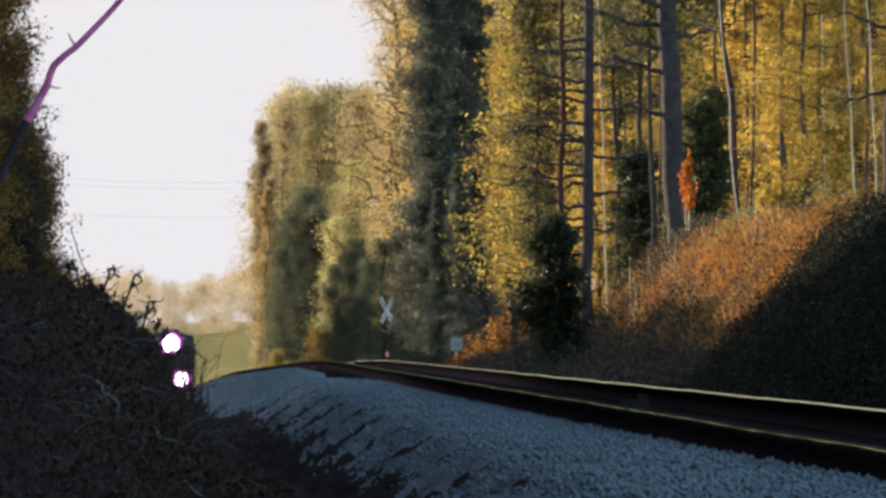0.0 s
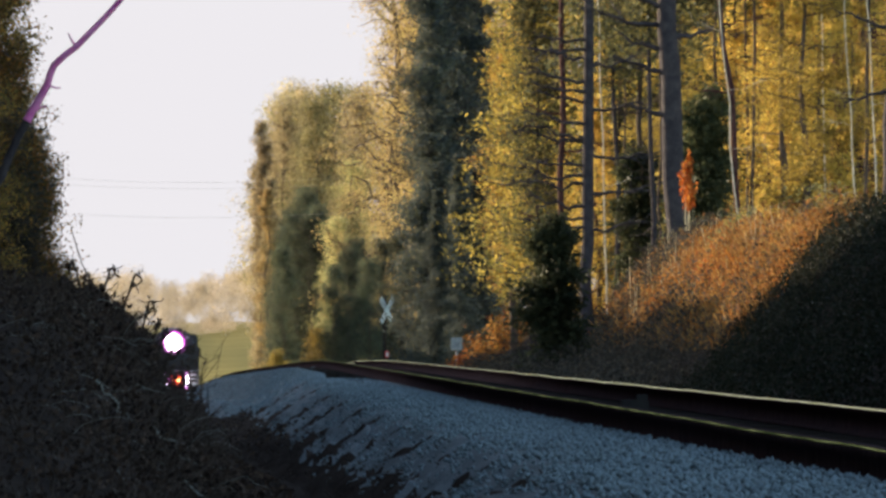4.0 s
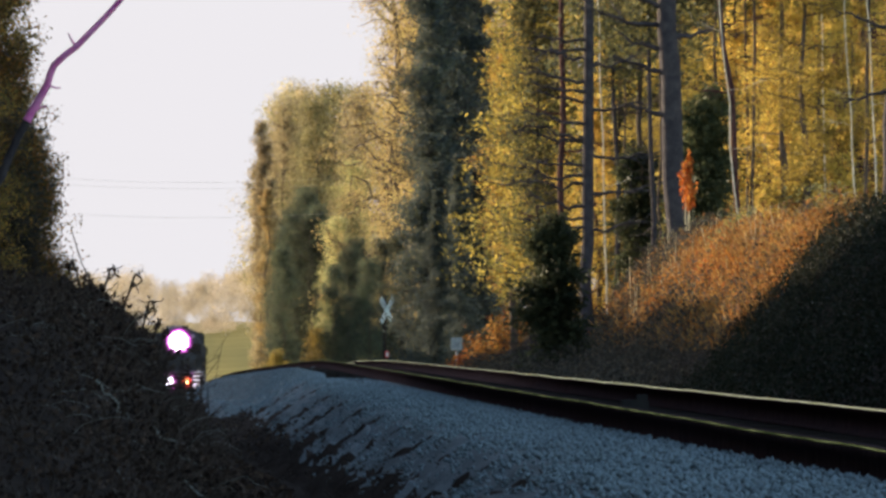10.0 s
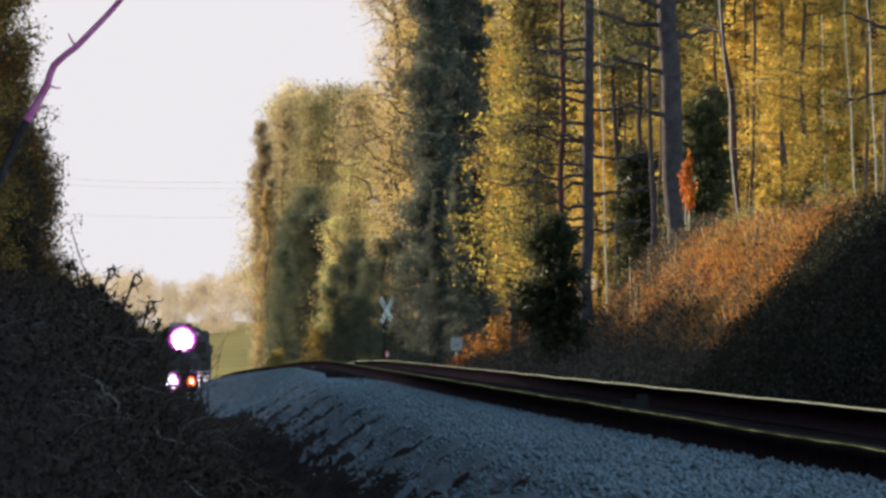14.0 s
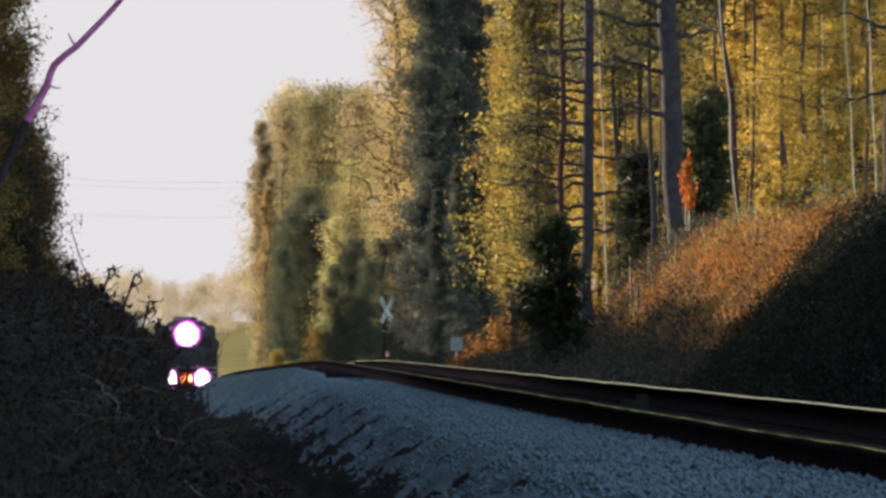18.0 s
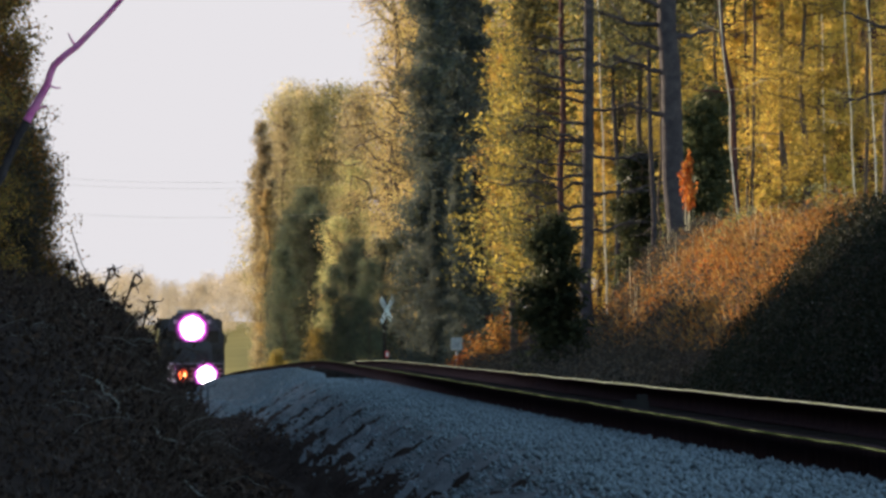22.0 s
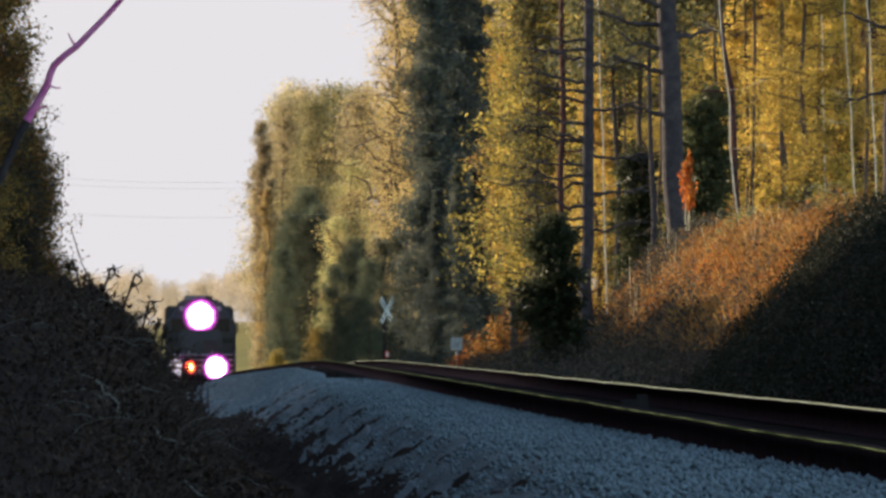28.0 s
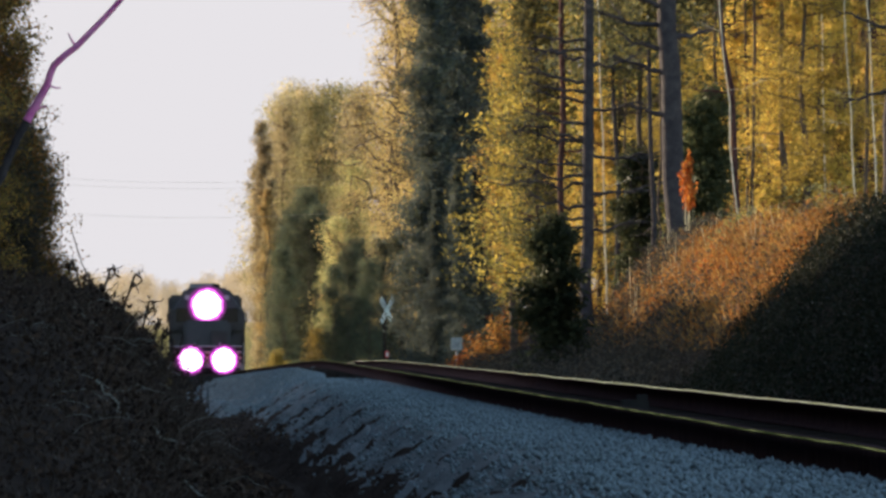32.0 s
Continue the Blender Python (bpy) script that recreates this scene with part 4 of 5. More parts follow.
# ---- trackside details ----
def old_tie(x, y, turn, size, label):
    z = float(ground_z(x, y))
    bm = box(*size, (0, 0, 0), 0.015)
    for v in bm.verts:
        v.co += Vector((math.sin(v.co.y * 9) * 0.01, 0, math.sin(v.co.x * 7) * 0.012))
    me = bpy.data.meshes.new("old_tie")
    bm.to_mesh(me)
    bm.free()
    me.materials.append(M_TIE)
    ob = tagged(new("old_tie", me), label, "railway tie")
    ob.matrix_basis = pose(x, y, z + size[2] / 2 - 0.02, 0, 3, turn)


old_tie(2.02, 350.0, 76, (2.4, 0.20, 0.10), "discarded dark creosoted tie on the ballast shoulder")


def rail_plate():
    x, y = 2.95, 150.0
    z = float(ground_z(x, y))
    ob = tagged(new("spare_tie_plate"), "loose dark steel tie plate between the rails", "tie plate")
    ob.matrix_basis = pose(x, y, z + 0.11, 0, 0, 0)
    part("plate", box(0.20, 0.36, 0.10, (0, 0, 0.03), 0.01), M_UNDER, ob)
    part("shoulder", box(0.08, 0.30, 0.04, (0.05, 0, 0.10), 0.006), M_UNDER, ob)


rail_plate()


def ties():
    rng = np.random.default_rng(8)
    bm = box(2.6, 0.23, 0.18, (0, 0, 0), 0.012)
    me = bpy.data.meshes.new("tie")
    bm.to_mesh(me)
    bm.free()
    me.materials.append(M_TIE)
    for y in np.arange(-6.0, 150.0, 0.53):
        child("tie", me, TRACK, "", pose(float(line_x(y)) + rng.normal(scale=0.02), y, float(line_z(y)) - 0.268 + rng.normal(scale=0.004), 0, 0, rng.normal(scale=0.6)))
    far = np.arange(150.1, 760.0, 0.53)
    c = np.stack([line_x(far), far, line_z(far) - 0.268], -1)
    corner = np.array([[sx, sy, sz] for sz in (-0.09, 0.09) for sx, sy in ((-1.3, -0.115), (1.3, -0.115), (1.3, 0.115), (-1.3, 0.115))])
    v = (c[:, None, :] + corner[None]).reshape(-1, 3)
    f = np.array([[0, 3, 2, 1], [4, 5, 6, 7], [0, 1, 5, 4], [1, 2, 6, 5], [2, 3, 7, 6], [3, 0, 4, 7]])
    q = (np.arange(len(far))[:, None, None] * 8 + f[None]).reshape(-1, 4)
    tagged(child("distant_ties", fast_mesh("distant_ties", v, q, [M_TIE]), TRACK), kind="stuff")


# ---- undergrowth ----
def stems(n, x, y, tall, rng, lean=0.35, seg=4):
    """Bent stalks rising from the ground: rows for tubes()."""
    rows = []
    for i in range(n):
        z = float(ground_z(x[i], y[i]))
        t = tall[i]
        p = np.array([x[i], y[i], z - 0.03])
        d = np.array([rng.normal(scale=lean), rng.normal(scale=lean), 1.0])
        rows.append((bent(p, p + d * t, rng, seg, 0, 0.06), 0.006 + 0.006 * rng.random(), 0.002))
    return rows


def stuff(name, mesh, label, category):
    return tagged(new(name, mesh), label, category, kind="stuff")


def heap_cover():
    """Tangle of dead weeds, creepers and withered leaves over the spoil heap."""
    rng = np.random.default_rng(21)
    n = 5200
    y = rng.uniform(118, 250, n)
    x = 0.35 - (y - 130) * 0.0042 - rng.gamma(1.6, 0.75, n)
    up = np.clip((0.62 - (y - 130) * 0.0042 - x) / 1.0, 0.1, 1)
    rows = stems(n, x, y, rng.uniform(0.10, 0.40, n) * up, rng, 0.7)
    rows = [q for q in rows if not (q[0][:, 0].max() > -0.75 and q[0][:, 2].max() > 0.5)]
    stuff("dead_weeds", fast_mesh("dead_weeds", *tubes(rows, 3), [M_DRY]), "tangle of dry dead weed stalks on the heap", "weeds")
    m = 60000
    y = rng.uniform(112, 256, m)
    x = 0.5 - (y - 130) * 0.0042 - rng.gamma(1.5, 0.85, m)
    z = ground_z(x, y) + np.abs(rng.normal(scale=0.09, size=m)) * np.clip((0.62 - (y - 130) * 0.0042 - x), 0.05, 1.2)
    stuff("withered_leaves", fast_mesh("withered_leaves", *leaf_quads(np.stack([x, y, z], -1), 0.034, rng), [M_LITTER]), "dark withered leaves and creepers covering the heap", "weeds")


heap_cover()


def heap_stalks():
    """Long dry grass stalks lying over the heap."""
    rng = np.random.default_rng(28)
    rows = []
    for _ in range(260):
        y = rng.uniform(128, 222)
        x = 0.15 - (y - 130) * 0.0042 - rng.gamma(1.8, 0.7)
        z = float(ground_z(x, y)) + 0.03
        a, l = rng.normal(loc=-0.7, scale=0.5), rng.uniform(0.12, 0.45)
        d = np.array([math.cos(a), rng.normal(scale=0.3) - 0.4, math.sin(a)]) * l
        rows.append((bent((x, y, z), np.array([x, y, z + 0.12]) + d, rng, 5, -0.15, 0.03), 0.0035, 0.002))
    stuff("lying_stalks", fast_mesh("lying_stalks", *tubes(rows, 3), [M_TWIG]), "long grey dry stalks lying over the heap", "weeds")


heap_stalks()


def foot_litter():
    """Withered leaves and short dead stems along the dirty foot of the ballast beyond the heap."""
    rng = np.random.default_rng(24)
    m = 1500
    y = rng.uniform(225, 400, m)
    x = heap_edge(y) + 0.12 - rng.gamma(1.5, 0.30, m)
    z = ground_z(x, y) + np.abs(rng.normal(scale=0.035, size=m))
    stuff("foot_litter", fast_mesh("foot_litter", *leaf_quads(np.stack([x, y, z], -1), 0.036, rng), [M_LITTER]), "withered leaves along the foot of the ballast", "leaves")
    n = 220
    y = rng.uniform(225, 390, n)
    x = heap_edge(y) + 0.05 - rng.gamma(1.5, 0.28, n)
    stuff("foot_weeds", fast_mesh("foot_weeds", *tubes(stems(n, x, y, rng.uniform(0.02, 0.08, n), rng, 0.8, 3), 3), [M_DRY]), "short dead weeds along the foot of the ballast", "weeds")


foot_litter()


def heap_fringe():
    rng = np.random.default_rng(23)
    n = 2800
    y = rng.uniform(80, 250, n)
    x = heap_edge(y) + rng.normal(scale=0.30, size=n) - 0.12
    rows = stems(n, x, y, rng.uniform(0.015, 0.055, n), rng, 1.0, 3)
    stuff("weed_fringe", fast_mesh("weed_fringe", *tubes(rows, 3), [M_DRY]), "dead weeds creeping into the ballast", "weeds")


heap_fringe()


def weed(x, y, height, seed, label, curl=0.5, twigs=9, thick=0.012, lean=0.0):
    """A single dead weed: a stem with crooked side twigs and hanging shreds."""
    rng = np.random.default_rng(seed)
    z = float(ground_z(x, y))
    ob = tagged(new("dead_weed"), label, "weed", "dead weeds on the heap")
    ob.matrix_basis = pose(x, y, z - 0.05)
    s = np.linspace(0, 1, 9)
    height *= 1.6
    stem = np.stack([lean * s * height + curl * height * 0.25 * s ** 3, 0.1 * s, height * (s - 0.25 * abs(curl) * s ** 4)], -1) + rng.normal(scale=0.012, size=(9, 3))
    child("stem", fast_mesh("stem", *tubes([(stem, thick, thick * 0.4)], 6), [M_DRY], shade=True), ob)
    hang = []
    for _ in range(twigs):
        k = rng.integers(3, 9)
        d = np.array([rng.normal(scale=0.5), rng.normal(scale=0.3), rng.uniform(-0.3, 0.8)]) * height * 0.33
        tw = bent(stem[k], stem[k] + d, rng, 5, rng.uniform(-0.2, 0.2), 0.08)
        child("twig", fast_mesh("twig", *tubes([(tw, thick * 0.6, thick * 0.3)], 5), [M_DRY]), ob)
        hang += list(tw[2:])
    c = np.array(hang)[rng.integers(0, len(hang), 130 if x < -1.15 else 14)] + rng.normal(scale=0.03, size=(130 if x < -1.15 else 14, 3))
    child("withered_leaves", fast_mesh("withered_leaves", *leaf_quads(c, 0.030, rng, 0, 0.6, 2.4), [M_LITTER]), ob)


for x, y, h, sd, curl, lean in ((-1.34, 200, 0.34, 1, 0.3, -0.1), (-1.26, 198, 0.32, 2, -0.4, 0.1), (-1.20, 202, 0.30, 3, 0.5, 0.0), (-1.42, 204, 0.26, 4, 0.2, 0.2), (-1.32, 199, 0.28, 17, -0.5, 0.1),
                                (-1.08, 200, 0.34, 5, 0.9, 0.3), (-0.90, 200, 0.34, 7, 1.1, 0.10), (-0.84, 201, 0.20, 8, -0.8, -0.1),
                                (-0.96, 199, 0.22, 10, -0.5, 0.2), (-0.76, 202, 0.24, 11, 0.5, 0.1), (-0.70, 199, 0.28, 12, -0.3, 0.0),
                                (-0.66, 200, 0.46, 18, 0.25, 0.08), (-0.72, 200, 0.44, 20, 0.3, 0.1)):
    weed(x, y, h, sd, "crooked dead weed on the heap against the sky", curl, 14, 0.017, lean)


def bramble_tangle():
    """Dense dead brambles that cap the heap towards the line."""
    rng = np.random.default_rng(29)
    m = 26000
    x = rng.uniform(-1.75, -0.62, m)
    crest = np.interp(x, (-1.75, -1.19, -0.93, -0.74, -0.67, -0.60), (1.02, 0.86, 0.62, 0.45, 0.17, 0.0))
    y = rng.uniform(196, 206, m)
    low = ground_z(x, y)
    z = low + np.maximum(crest + 0.035 * np.sin(x * 23) + 0.03 * np.sin(x * 51) - low, 0.03) * rng.random(m) ** 0.6
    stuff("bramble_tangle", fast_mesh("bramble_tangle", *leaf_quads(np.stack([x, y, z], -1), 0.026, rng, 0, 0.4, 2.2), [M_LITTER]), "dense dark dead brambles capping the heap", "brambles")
    n = 700
    x = rng.uniform(-1.7, -0.70, n)
    y = rng.uniform(196, 206, n)
    crest = np.interp(x, (-1.75, -1.19, -0.93, -0.74, -0.67, -0.60), (1.02, 0.86, 0.62, 0.45, 0.17, 0.0))
    tall = np.clip(crest - ground_z(x, y), 0.08, 1.2) * rng.uniform(0.7, 1.12, n)
    stuff("bramble_canes", fast_mesh("bramble_canes", *tubes(stems(n, x, y, tall, rng, 0.25), 3), [M_DRY]), "dry bramble canes on the heap", "brambles")


bramble_tangle()


def loose_weeds():
    """Thin dead canes and shreds that stand loosely at the heap's end, through which the line shows."""
    rng = np.random.default_rng(52)
    edge = lambda v: np.interp(v, (-1.0, -0.67, -0.5, -0.32, -0.23, -0.12), (0.72, 0.56, 0.48, 0.36, 0.12, -0.10))
    n = 90
    x = -0.29 - rng.gamma(2.0, 0.14, n)
    y = rng.uniform(190, 205, n)
    tall = np.clip(edge(x) - ground_z(x, y), 0.06, 1.2) * rng.uniform(0.6, 1.05, n)
    stuff("loose_canes", fast_mesh("loose_canes", *tubes(stems(n, x, y, tall, rng, 0.22, 6), 3), [M_DRY]), "loose thin dead canes at the heap's end", "weeds")
    m = 320
    x = -0.18 - rng.gamma(2.2, 0.16, m)
    y = rng.uniform(190, 205, m)
    low = ground_z(x, y)
    z = low + np.maximum(edge(x) - low, 0.02) * (1 - rng.random(m) ** 0.8)
    stuff("hanging_shreds", fast_mesh("hanging_shreds", *leaf_quads(np.stack([x, y, z], -1), 0.022, rng, 0, 0.5, 2.4), [M_LITTER]), "withered shreds of leaves on loose canes", "weeds")


loose_weeds()


def leaning_branch():
    rng = np.random.default_rng(4)
    ob = tagged(new("leaning_sapling"), "bare sapling leaning over the heap, its upper stem glare-pink", "tree")
    y = 150.0
    x0 = -2.9
    z0 = float(ground_z(x0, y)) - 0.2
    way = np.array([(x0, z0), (-2.2, 0.75), (-1.656, 1.61), (-1.47, 2.01), (-1.35, 2.21), (-1.26, 2.42), (-1.04, 2.62), (-0.783, 2.89), (-0.6, 3.12), (-0.3, 3.4)])
    s = np.linspace(0, 9, 28)
    pts = np.stack([np.interp(s, np.arange(10), way[:, 0]), np.full(28, y), np.interp(s, np.arange(10), way[:, 1])], -1)
    pts[1:-1] += rng.normal(scale=0.006, size=(26, 3))
    child("lower_stem", fast_mesh("stem", *tubes([(pts[:10], 0.038, 0.030)], 8), [M_DARKBARK], shade=True), ob, "dark lower bark")
    # from here up the stem carries the glare's pink
    child("upper_stem", fast_mesh("stem", *tubes([(pts[9:], 0.030, 0.015)], 8), [M_GLAREBARK], shade=True), ob, "smooth upper bark, sky glare and colour fringing put into its pink")
    for k, d in ((10, (0.12, 0, 0.05)), (13, (0.1, 0.05, -0.02)), (17, (-0.06, 0, 0.10))):
        tw = bent(pts[k], pts[k] + np.array(d), rng, 3, 0, 0.06)
        child("twig", fast_mesh("twig", *tubes([(tw, 0.012, 0.004)], 5), [M_GLAREBARK]), ob)


leaning_branch()


def hooked_weed(x, y, z0, h, bend, seed):
    """A thick dry stem that rises, leans over and curls back at its tip."""
    rng = np.random.default_rng(seed)
    ob = tagged(new("curled_weed"), "thick dry weed stem curled over at its tip", "weed", "dead weeds on the heap")
    ob.matrix_basis = pose(x, y, float(ground_z(x, y)) - 0.05)
    lift = z0 - float(ground_z(x, y)) + 0.05
    s = np.linspace(0, 1, 7)
    rise = np.stack([bend * 0.55 * h * s ** 1.5, 0 * s, (lift + h) * s], -1)
    a = np.linspace(0, 3.9, 9)[1:]
    r = 0.16 * h
    top = rise[-1]
    curl = np.stack([top[0] + bend * r * np.sin(a), 0 * a, top[2] + r * 0.4 * np.sin(a) - r * (1 - np.cos(a)) * 0.9], -1)
    pts = np.concatenate([rise, curl]) + rng.normal(scale=0.006, size=(15, 3))
    child("stem", fast_mesh("stem", *tubes([(pts, 0.016, 0.007)], 7), [M_DRY], shade=True), ob)
    for k in (4, 6, 8, 10, 12):
        e = pts[k] + np.array([rng.normal(scale=0.06), 0.01, rng.uniform(-0.12, 0.08)])
        child("twig", fast_mesh("twig", *tubes([(bent(pts[k], e, rng, 4, 0.1, 0.08), 0.008, 0.004)], 5), [M_DRY]), ob)
    c = pts[rng.integers(3, 15, 12)] + rng.normal(scale=0.025, size=(12, 3))
    child("withered_leaves", fast_mesh("withered_leaves", *leaf_quads(c, 0.03, rng, 0, 0.6, 2.4), [M_LITTER]), ob)


for x, y, z0, h, bend, sd in ((-1.10, 200, 0.70, 0.36, 1.0, 1), (-0.92, 200, 0.52, 0.28, 1.0, 2), (-0.98, 201, 0.60, 0.20, -1.0, 3), (-1.30, 199, 0.82, 0.30, 1.0, 4), (-1.24, 201, 0.80, 0.22, -1.0, 5),
                              (-0.80, 200, 0.40, 0.20, 1.0, 6), (-1.38, 200, 0.86, 0.34, -0.6, 7), (-0.72, 201, 0.30, 0.22, 0.8, 8)):
    hooked_weed(x, y, z0, h, bend, sd)
for x, y, h, sd, lean in ((-1.13, 199, 1.16, 31, -0.33), (-1.5, 210, 0.5, 32, -0.2)):
    rng = np.random.default_rng(sd)
    z = float(ground_z(x, y))
    pts = bent((x, y, z), (x + lean * h, y, z + h), rng, 6, 0, 0.015)
    tagged(new("dry_stalk", fast_mesh("dry_stalk", *tubes([(pts, 0.011, 0.005)], 5), [M_DRY], shade=True)), "thin dry stalk rising from the heap", "weed")

for x, y, l, a in ((-0.95, 150, 0.5, -42), (-0.62, 165, 0.42, -35), (-0.30, 140, 0.55, -44), (-0.75, 135, 0.35, -50), (-1.2, 160, 0.4, -20), (-0.1, 132, 0.45, -38)):
    rng = np.random.default_rng(int(y))
    z = float(ground_z(x, y)) + 0.12
    c, s2 = math.cos(radians(a)), math.sin(radians(a))
    pts = bent((x - c * l / 2, y - 0.3, z - s2 * l / 2), (x + c * l / 2, y - 0.3, z + s2 * l / 2), rng, 7, 0, 0.03)
    tagged(new("fallen_branch", fast_mesh("fallen_branch", *tubes([(pts, 0.010, 0.004)], 6), [M_TWIG], shade=True)), "grey weathered branch lying on the heap", "branch", "fallen branches")


def bank_foot(y):
    return line_x(y) + np.interp(y, [0, 400, 600, 700], [2.9, 2.9, 4.6, 5.5])


def leaf_clumps(name, label, mat, n_clumps, m, ylo, yhi, across, spread, tall, size, seed):
    """Low thickets: leaves heaped in clumps over the bank."""
    rng = np.random.default_rng(seed)
    cy = rng.uniform(ylo, yhi, n_clumps)
    cx = bank_foot(cy) + rng.uniform(*across, n_clumps)
    ch = rng.uniform(0.3, 1.0, n_clumps) * tall
    k = rng.integers(0, n_clumps, m)
    x = cx[k] + np.clip(rng.normal(size=m), -1.7, 1.7) * spread
    y = cy[k] + np.clip(rng.normal(size=m), -1.7, 1.7) * spread * 1.6
    z = ground_z(x, y) + rng.random(m) ** 1.4 * ch[k]
    stuff(name, fast_mesh(name, *leaf_quads(np.stack([x, y, z], -1), size, rng), [mat]), label, "bush")


def bank_brush():
    """Dry orange grass and brush over the cut bank; dark leaves paint the shade on its near and lower parts."""
    rng = np.random.default_rng(33)
    n = 20000
    y = rng.uniform(298, 520, n)
    x = bank_foot(y) + 1.2 + 2.6 * rng.random(n) ** 1.2
    z = ground_z(x, y)
    tall = np.minimum(rng.gamma(3, 0.06, n), 0.4)
    w = rng.uniform(0.003, 0.008, n)
    a = rng.uniform(0, 6.28, n)
    lx, ly = rng.normal(scale=0.45, size=n) * tall, rng.normal(scale=0.45, size=n) * tall
    ux, uy = np.cos(a) * w, np.sin(a) * w
    v = np.stack([np.stack([x - ux, y - uy, z - 0.03], -1), np.stack([x + ux, y + uy, z - 0.03], -1),
                  np.stack([x + ux * 0.8 + lx, y + uy * 0.8 + ly, z + tall], -1), np.stack([x - ux * 0.2 + lx, y - uy * 0.2 + ly, z + tall * 0.95], -1)], 1).reshape(-1, 3)
    stuff("dry_grass", fast_mesh("dry_grass", v, np.arange(4 * n).reshape(-1, 4), [M_BRUSH]), "dry orange grass on the bank", "grass")
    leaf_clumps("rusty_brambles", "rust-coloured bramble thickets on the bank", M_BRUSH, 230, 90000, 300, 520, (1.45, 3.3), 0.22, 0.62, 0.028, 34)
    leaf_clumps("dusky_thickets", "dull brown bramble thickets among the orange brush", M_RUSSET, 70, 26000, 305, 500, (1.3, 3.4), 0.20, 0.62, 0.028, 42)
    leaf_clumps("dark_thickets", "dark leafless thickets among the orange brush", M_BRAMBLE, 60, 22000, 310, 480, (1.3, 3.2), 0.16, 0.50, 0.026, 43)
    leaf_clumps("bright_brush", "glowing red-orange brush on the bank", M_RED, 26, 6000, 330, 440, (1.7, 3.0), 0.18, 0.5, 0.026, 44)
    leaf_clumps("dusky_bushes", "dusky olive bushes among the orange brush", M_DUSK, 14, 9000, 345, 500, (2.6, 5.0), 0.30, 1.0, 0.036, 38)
    leaf_clumps("shaded_undergrowth", "undergrowth at the foot of the trees, shade put into its grey-brown leaves", M_BRAMBLE, 130, 38000, 375, 470, (2.9, 6.5), 0.30, 0.6, 0.036, 39)
    leaf_clumps("shaded_undergrowth", "undergrowth at the foot of the trees, shade put into its grey-brown leaves", M_BRAMBLE, 60, 26000, 386, 432, (1.9, 3.6), 0.22, 0.85, 0.034, 41)
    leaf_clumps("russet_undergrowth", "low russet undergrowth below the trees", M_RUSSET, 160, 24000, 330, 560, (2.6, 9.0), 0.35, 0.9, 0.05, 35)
    leaf_clumps("dark_creepers", "creepers over the bank, its shade put into their dark leaves", M_IVY, 560, 150000, 180, 304, (-0.3, 6.0), 0.40, 0.5, 0.030, 36)
    leaf_clumps("dark_creepers", "creepers over the bank, its shade put into their dark leaves", M_IVY, 240, 70000, 225, 305, (0.6, 4.2), 0.35, 0.5, 0.030, 40)
    leaf_clumps("dark_brambles", "brambles along the foot of the bank, shade put into their colour", M_BRAMBLE, 480, 95000, 300, 640, (-0.6, 1.7), 0.32, 0.85, 0.040, 37)


bank_brush()


def red_sapling():
    rng = np.random.default_rng(44)
    x, y = 8.93, 402.0
    ob = tagged(new("red_sapling"), "small sapling with glowing red-orange leaves", "sapling")
    stand(ob, x, y)
    for dx in (-0.05, 0.06):
        child("stem", fast_mesh("stem", *tubes([(bent((dx, 0, -0.1), (dx * 0.6 + 0.02, 0, 2.0), rng, 7, 0, 0.012), 0.014, 0.006)], 6), [M_STRAW], shade=True), ob)
    h = rng.beta(1.6, 2.2, 800)
    w = 0.018 + 0.078 * np.sin(np.pi * np.clip(h + 0.12, 0, 1))
    c = np.stack([rng.normal(size=800) * w * 0.7 + 0.03 * np.sin(h * 9), rng.normal(size=800) * w, 1.0 + h * 1.25], -1)
    child("crown", fast_mesh("crown", *leaf_quads(c, 0.05, rng), [M_RED]), ob)


red_sapling()
rng = np.random.default_rng(55)
for k in range(84):
    y = rng.uniform(385, 430) if k % 2 else rng.uniform(330, 400)
    x = rng.uniform(0.0189, 0.0256) * y if k % 2 else float(bank_foot(y)) + rng.uniform(1.8, 3.2)
    z = float(ground_z(x, y))
    h = rng.uniform(0.4, 1.2) if k % 2 else rng.uniform(0.3, 0.75)
    pts = bent((x, y, z - 0.05), (x + rng.normal(scale=0.08), y, z + h), rng, 5, 0, 0.007)
    tagged(new("straw_stalk", fast_mesh("straw_stalk", *tubes([(pts, 0.0055, 0.0025)], 5), [M_STRAW], shade=True)), "pale sunlit straw stalk on the bank", "weed", "straw stalks on the bank")


def orange_bush(x, y, w, h, seed, mat=M_RED):
    rng = np.random.default_rng(seed)
    ob = tagged(new("autumn_bush"), "low bush with orange-red autumn leaves", "bush", "autumn bushes")
    stand(ob, x, y)
    rows, tips = [], []
    for _ in range(16):
        e = np.array([rng.normal(scale=w * 0.4), rng.normal(scale=w * 0.4), h * rng.uniform(0.5, 1)])
        st = bent((rng.normal(scale=0.1), 0, -0.05), e, rng, 4, 0, 0.05)
        rows.append((st, 0.012, 0.004))
        tips += list(st[1:])
    child("stems", fast_mesh("stems", *tubes(rows, 4), [M_DRY]), ob)
    c = np.array(tips)[rng.integers(0, len(tips), 2600)] + rng.normal(scale=0.14, size=(2600, 3))
    child("foliage", fast_mesh("foliage", *leaf_quads(c, 0.06, rng), [mat]), ob)


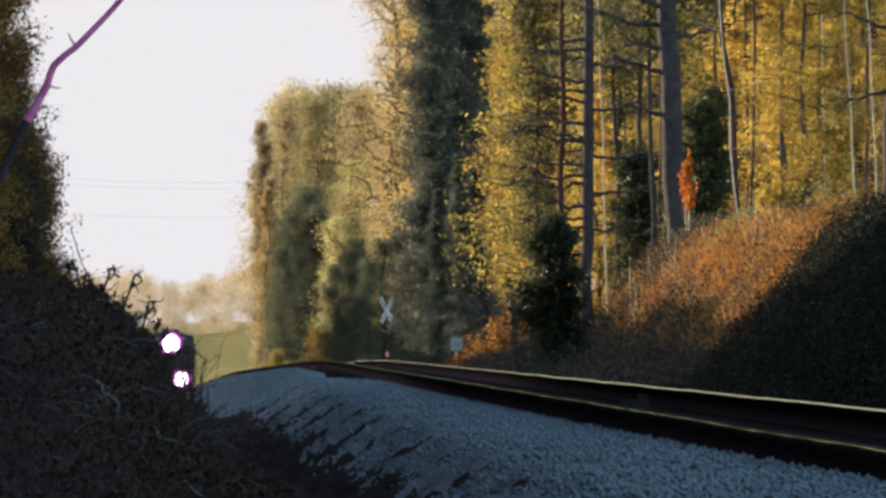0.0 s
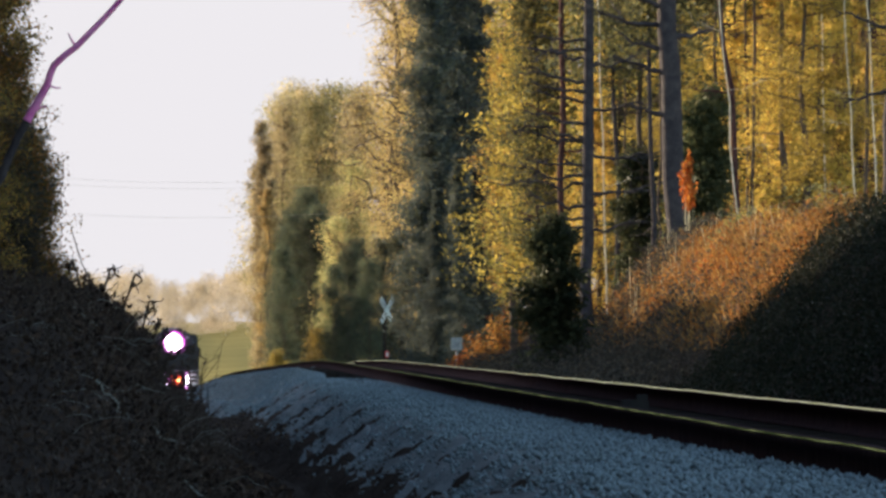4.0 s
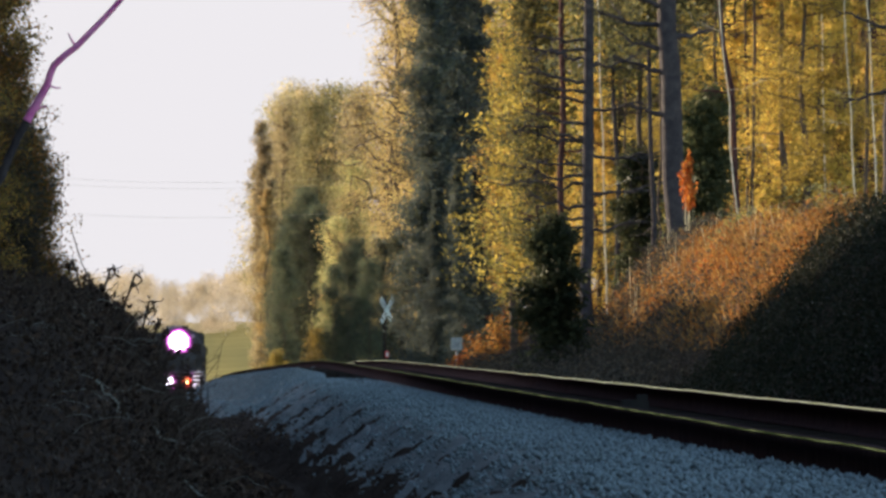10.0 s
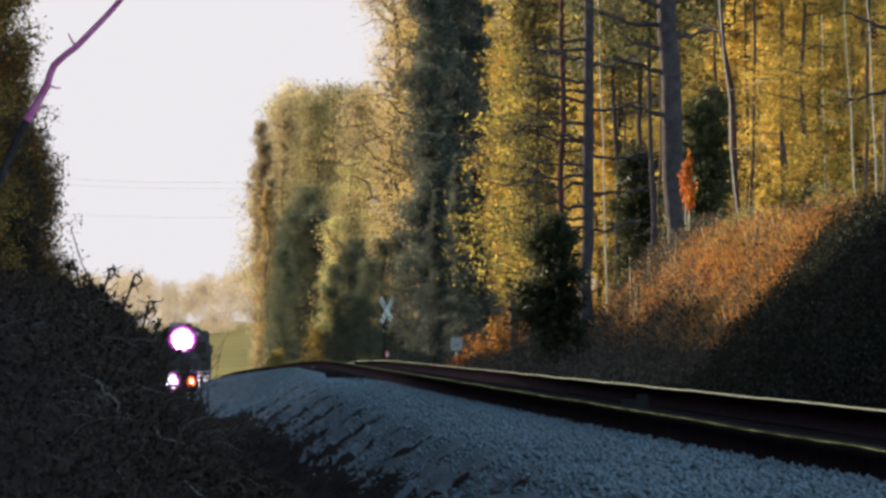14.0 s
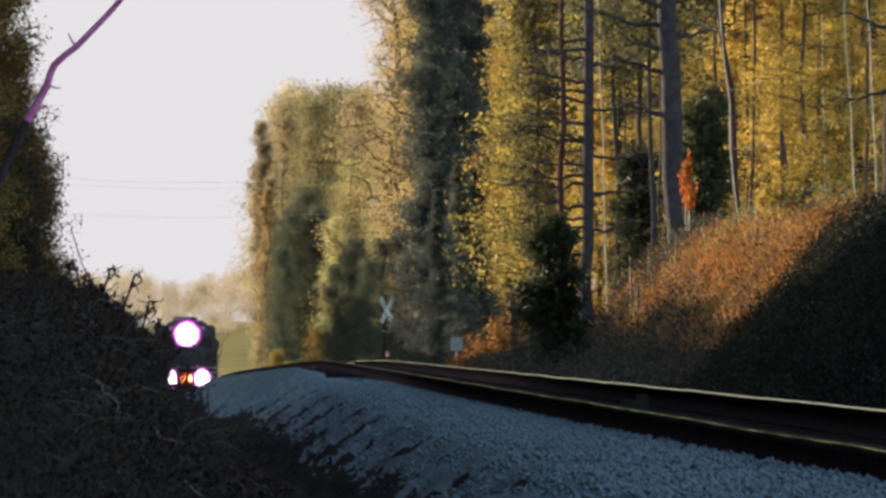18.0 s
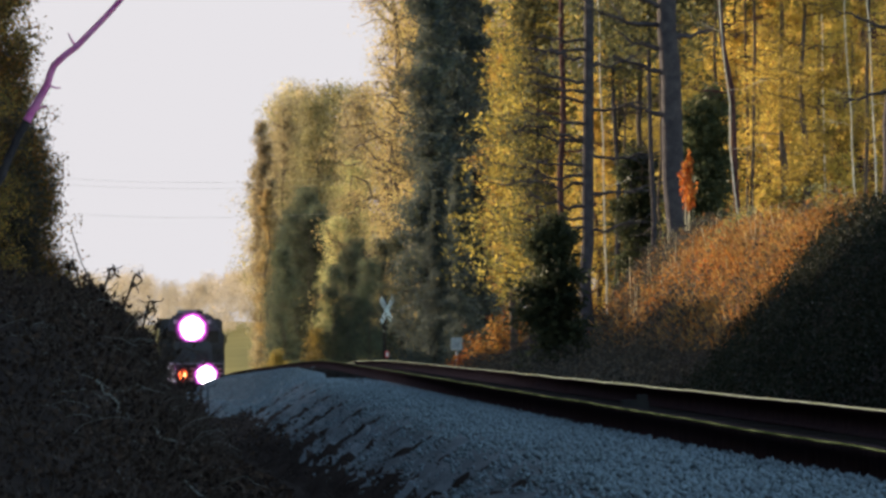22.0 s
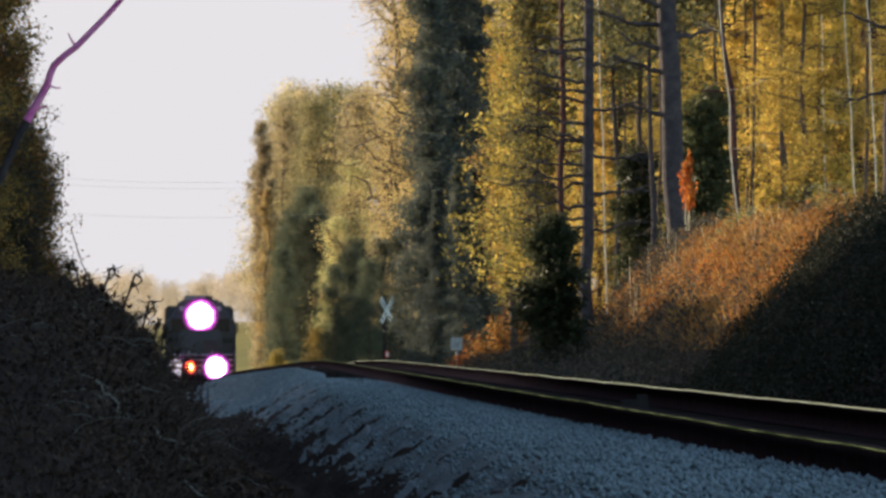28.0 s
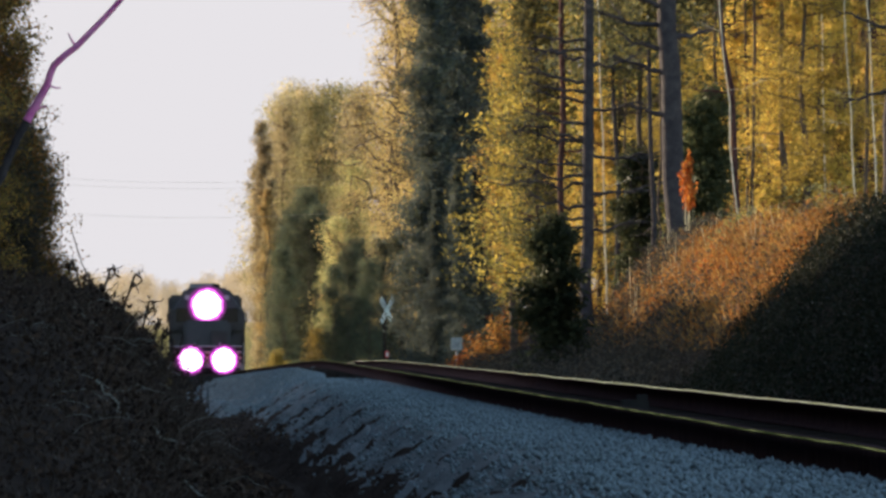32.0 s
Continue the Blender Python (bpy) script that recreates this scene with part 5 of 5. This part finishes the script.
for x, y, w, h, sd in ((7.45, 600, 0.8, 1.3, 1), (6.9, 605, 0.6, 0.8, 2), (7.9, 590, 0.7, 1.5, 3), (8.35, 595, 0.7, 1.6, 4)):
    orange_bush(x, y, w, h, sd, M_BRUSH if sd != 2 else M_RED)


# ---- ballast stones ----
def ballast_stones():
    rng = np.random.default_rng(66)
    n = 150000
    y = 52 + 640 * rng.random(n) ** 1.7
    r = rng.uniform(-3.25, -0.86, n)
    x = line_x(y) + r
    ok = ~((y > 30) & (y < 400) & (x < heap_edge(y) - 0.14 + rng.exponential(0.30, n)))
    ok &= washed(r, y) < rng.uniform(0.2, 0.75, n)
    ok &= (r > -2.95 + rng.normal(scale=0.12, size=n)) | (y > 420)
    x, y = x[ok], y[ok]
    n = len(x)
    z = ground_z(x, y) + rng.uniform(-0.012, 0.02, n)
    s = rng.uniform(0.006, 0.0165, n)
    y2 = rng.uniform(-12, 60, 3000)
    x2 = line_x(y2) + rng.uniform(-3.0, 2.3, 3000)
    off = (np.abs(np.abs(x2 - line_x(y2)) - 0.7525) > 0.1)
    x2, y2 = x2[off], y2[off]
    x, y = np.concatenate([x, x2]), np.concatenate([y, y2])
    z = np.concatenate([z, ground_z(x2, y2) + rng.uniform(-0.012, 0.02, len(x2))])
    s = np.concatenate([s, rng.uniform(0.014, 0.036, len(x2))])
    n = len(x)
    o = np.array([[1, 0, 0], [-1, 0, 0], [0, 1, 0], [0, -1, 0], [0, 0, 1], [0, 0, -1]], float)
    v = o[None] * s[:, None, None] * rng.uniform(0.6, 1.3, (n, 6, 1)) + rng.normal(scale=0.2, size=(n, 6, 3)) * s[:, None, None]
    v += np.stack([x, y, z], -1)[:, None, :]
    f = np.array([[0, 2, 4], [2, 1, 4], [1, 3, 4], [3, 0, 4], [2, 0, 5], [1, 2, 5], [3, 1, 5], [0, 3, 5]])
    q = (np.arange(n)[:, None, None] * 6 + f[None]).reshape(-1, 3)
    stuff("ballast_stones", fast_mesh("ballast_stones", v.reshape(-1, 3), q, [M_STONE]), "grey crushed-stone ballast on the shoulder", "ballast")
    # dead weed tufts in the ballast
    m = 1100
    g = np.array([q[0] for q in GULLIES])[rng.integers(0, len(GULLIES), m)]
    r = -1.85 - rng.beta(2.2, 1.6, m) * 1.4
    y = g + (r + 2.5) * 2.0 + rng.normal(scale=0.9, size=m) * g / 150
    x = line_x(y) + r
    rows = stems(m, x, y, rng.uniform(0.010, 0.035, m), rng, 0.9, 3)
    stuff("ballast_weeds", fast_mesh("ballast_weeds", *tubes(rows, 3), [M_DRY]), "small dead weed tufts in the ballast", "weeds")


ballast_stones()
ties()


def motions():
    rows = []
    for k in range(33):
        t = k * 1.0
        y = 1284.0 - 14.2 * t
        p, q = Vector((line_x(y), y, line_z(y))), Vector((line_x(y + 17), y + 17, line_z(y + 17)))
        d = (q - p).normalized()
        m = Matrix.Translation(p) @ d.to_track_quat("Y", "Z").to_matrix().to_4x4()
        rows.append((t, m))
    walk(LOCO, rows)
    # the ditch lamps flash by turns, shown by swinging aside; both face ahead from 30 s on
    beat = 1.034
    for lamp, phase, sx in ((DITCH[0], 0.5, -0.66), (DITCH[1], 0.0, 0.66)):
        swing = []
        for k in range(240):
            t = k * beat / 8
            if t > 29.75:
                break
            away = 0.5 - 0.5 * math.cos(2 * math.pi * ((t - 29.1) / beat - phase))
            turn = 91.0 * float(smooth(0.36, 0.64, away))
            swing.append((t, pose(sx, 0.55, 1.70, 0, 0, -turn if sx < 0 else turn)))
        swing += [(30.0, pose(sx, 0.55, 1.70)), (32.0, pose(sx, 0.55, 1.70))]
        walk(lamp, swing)


motions()
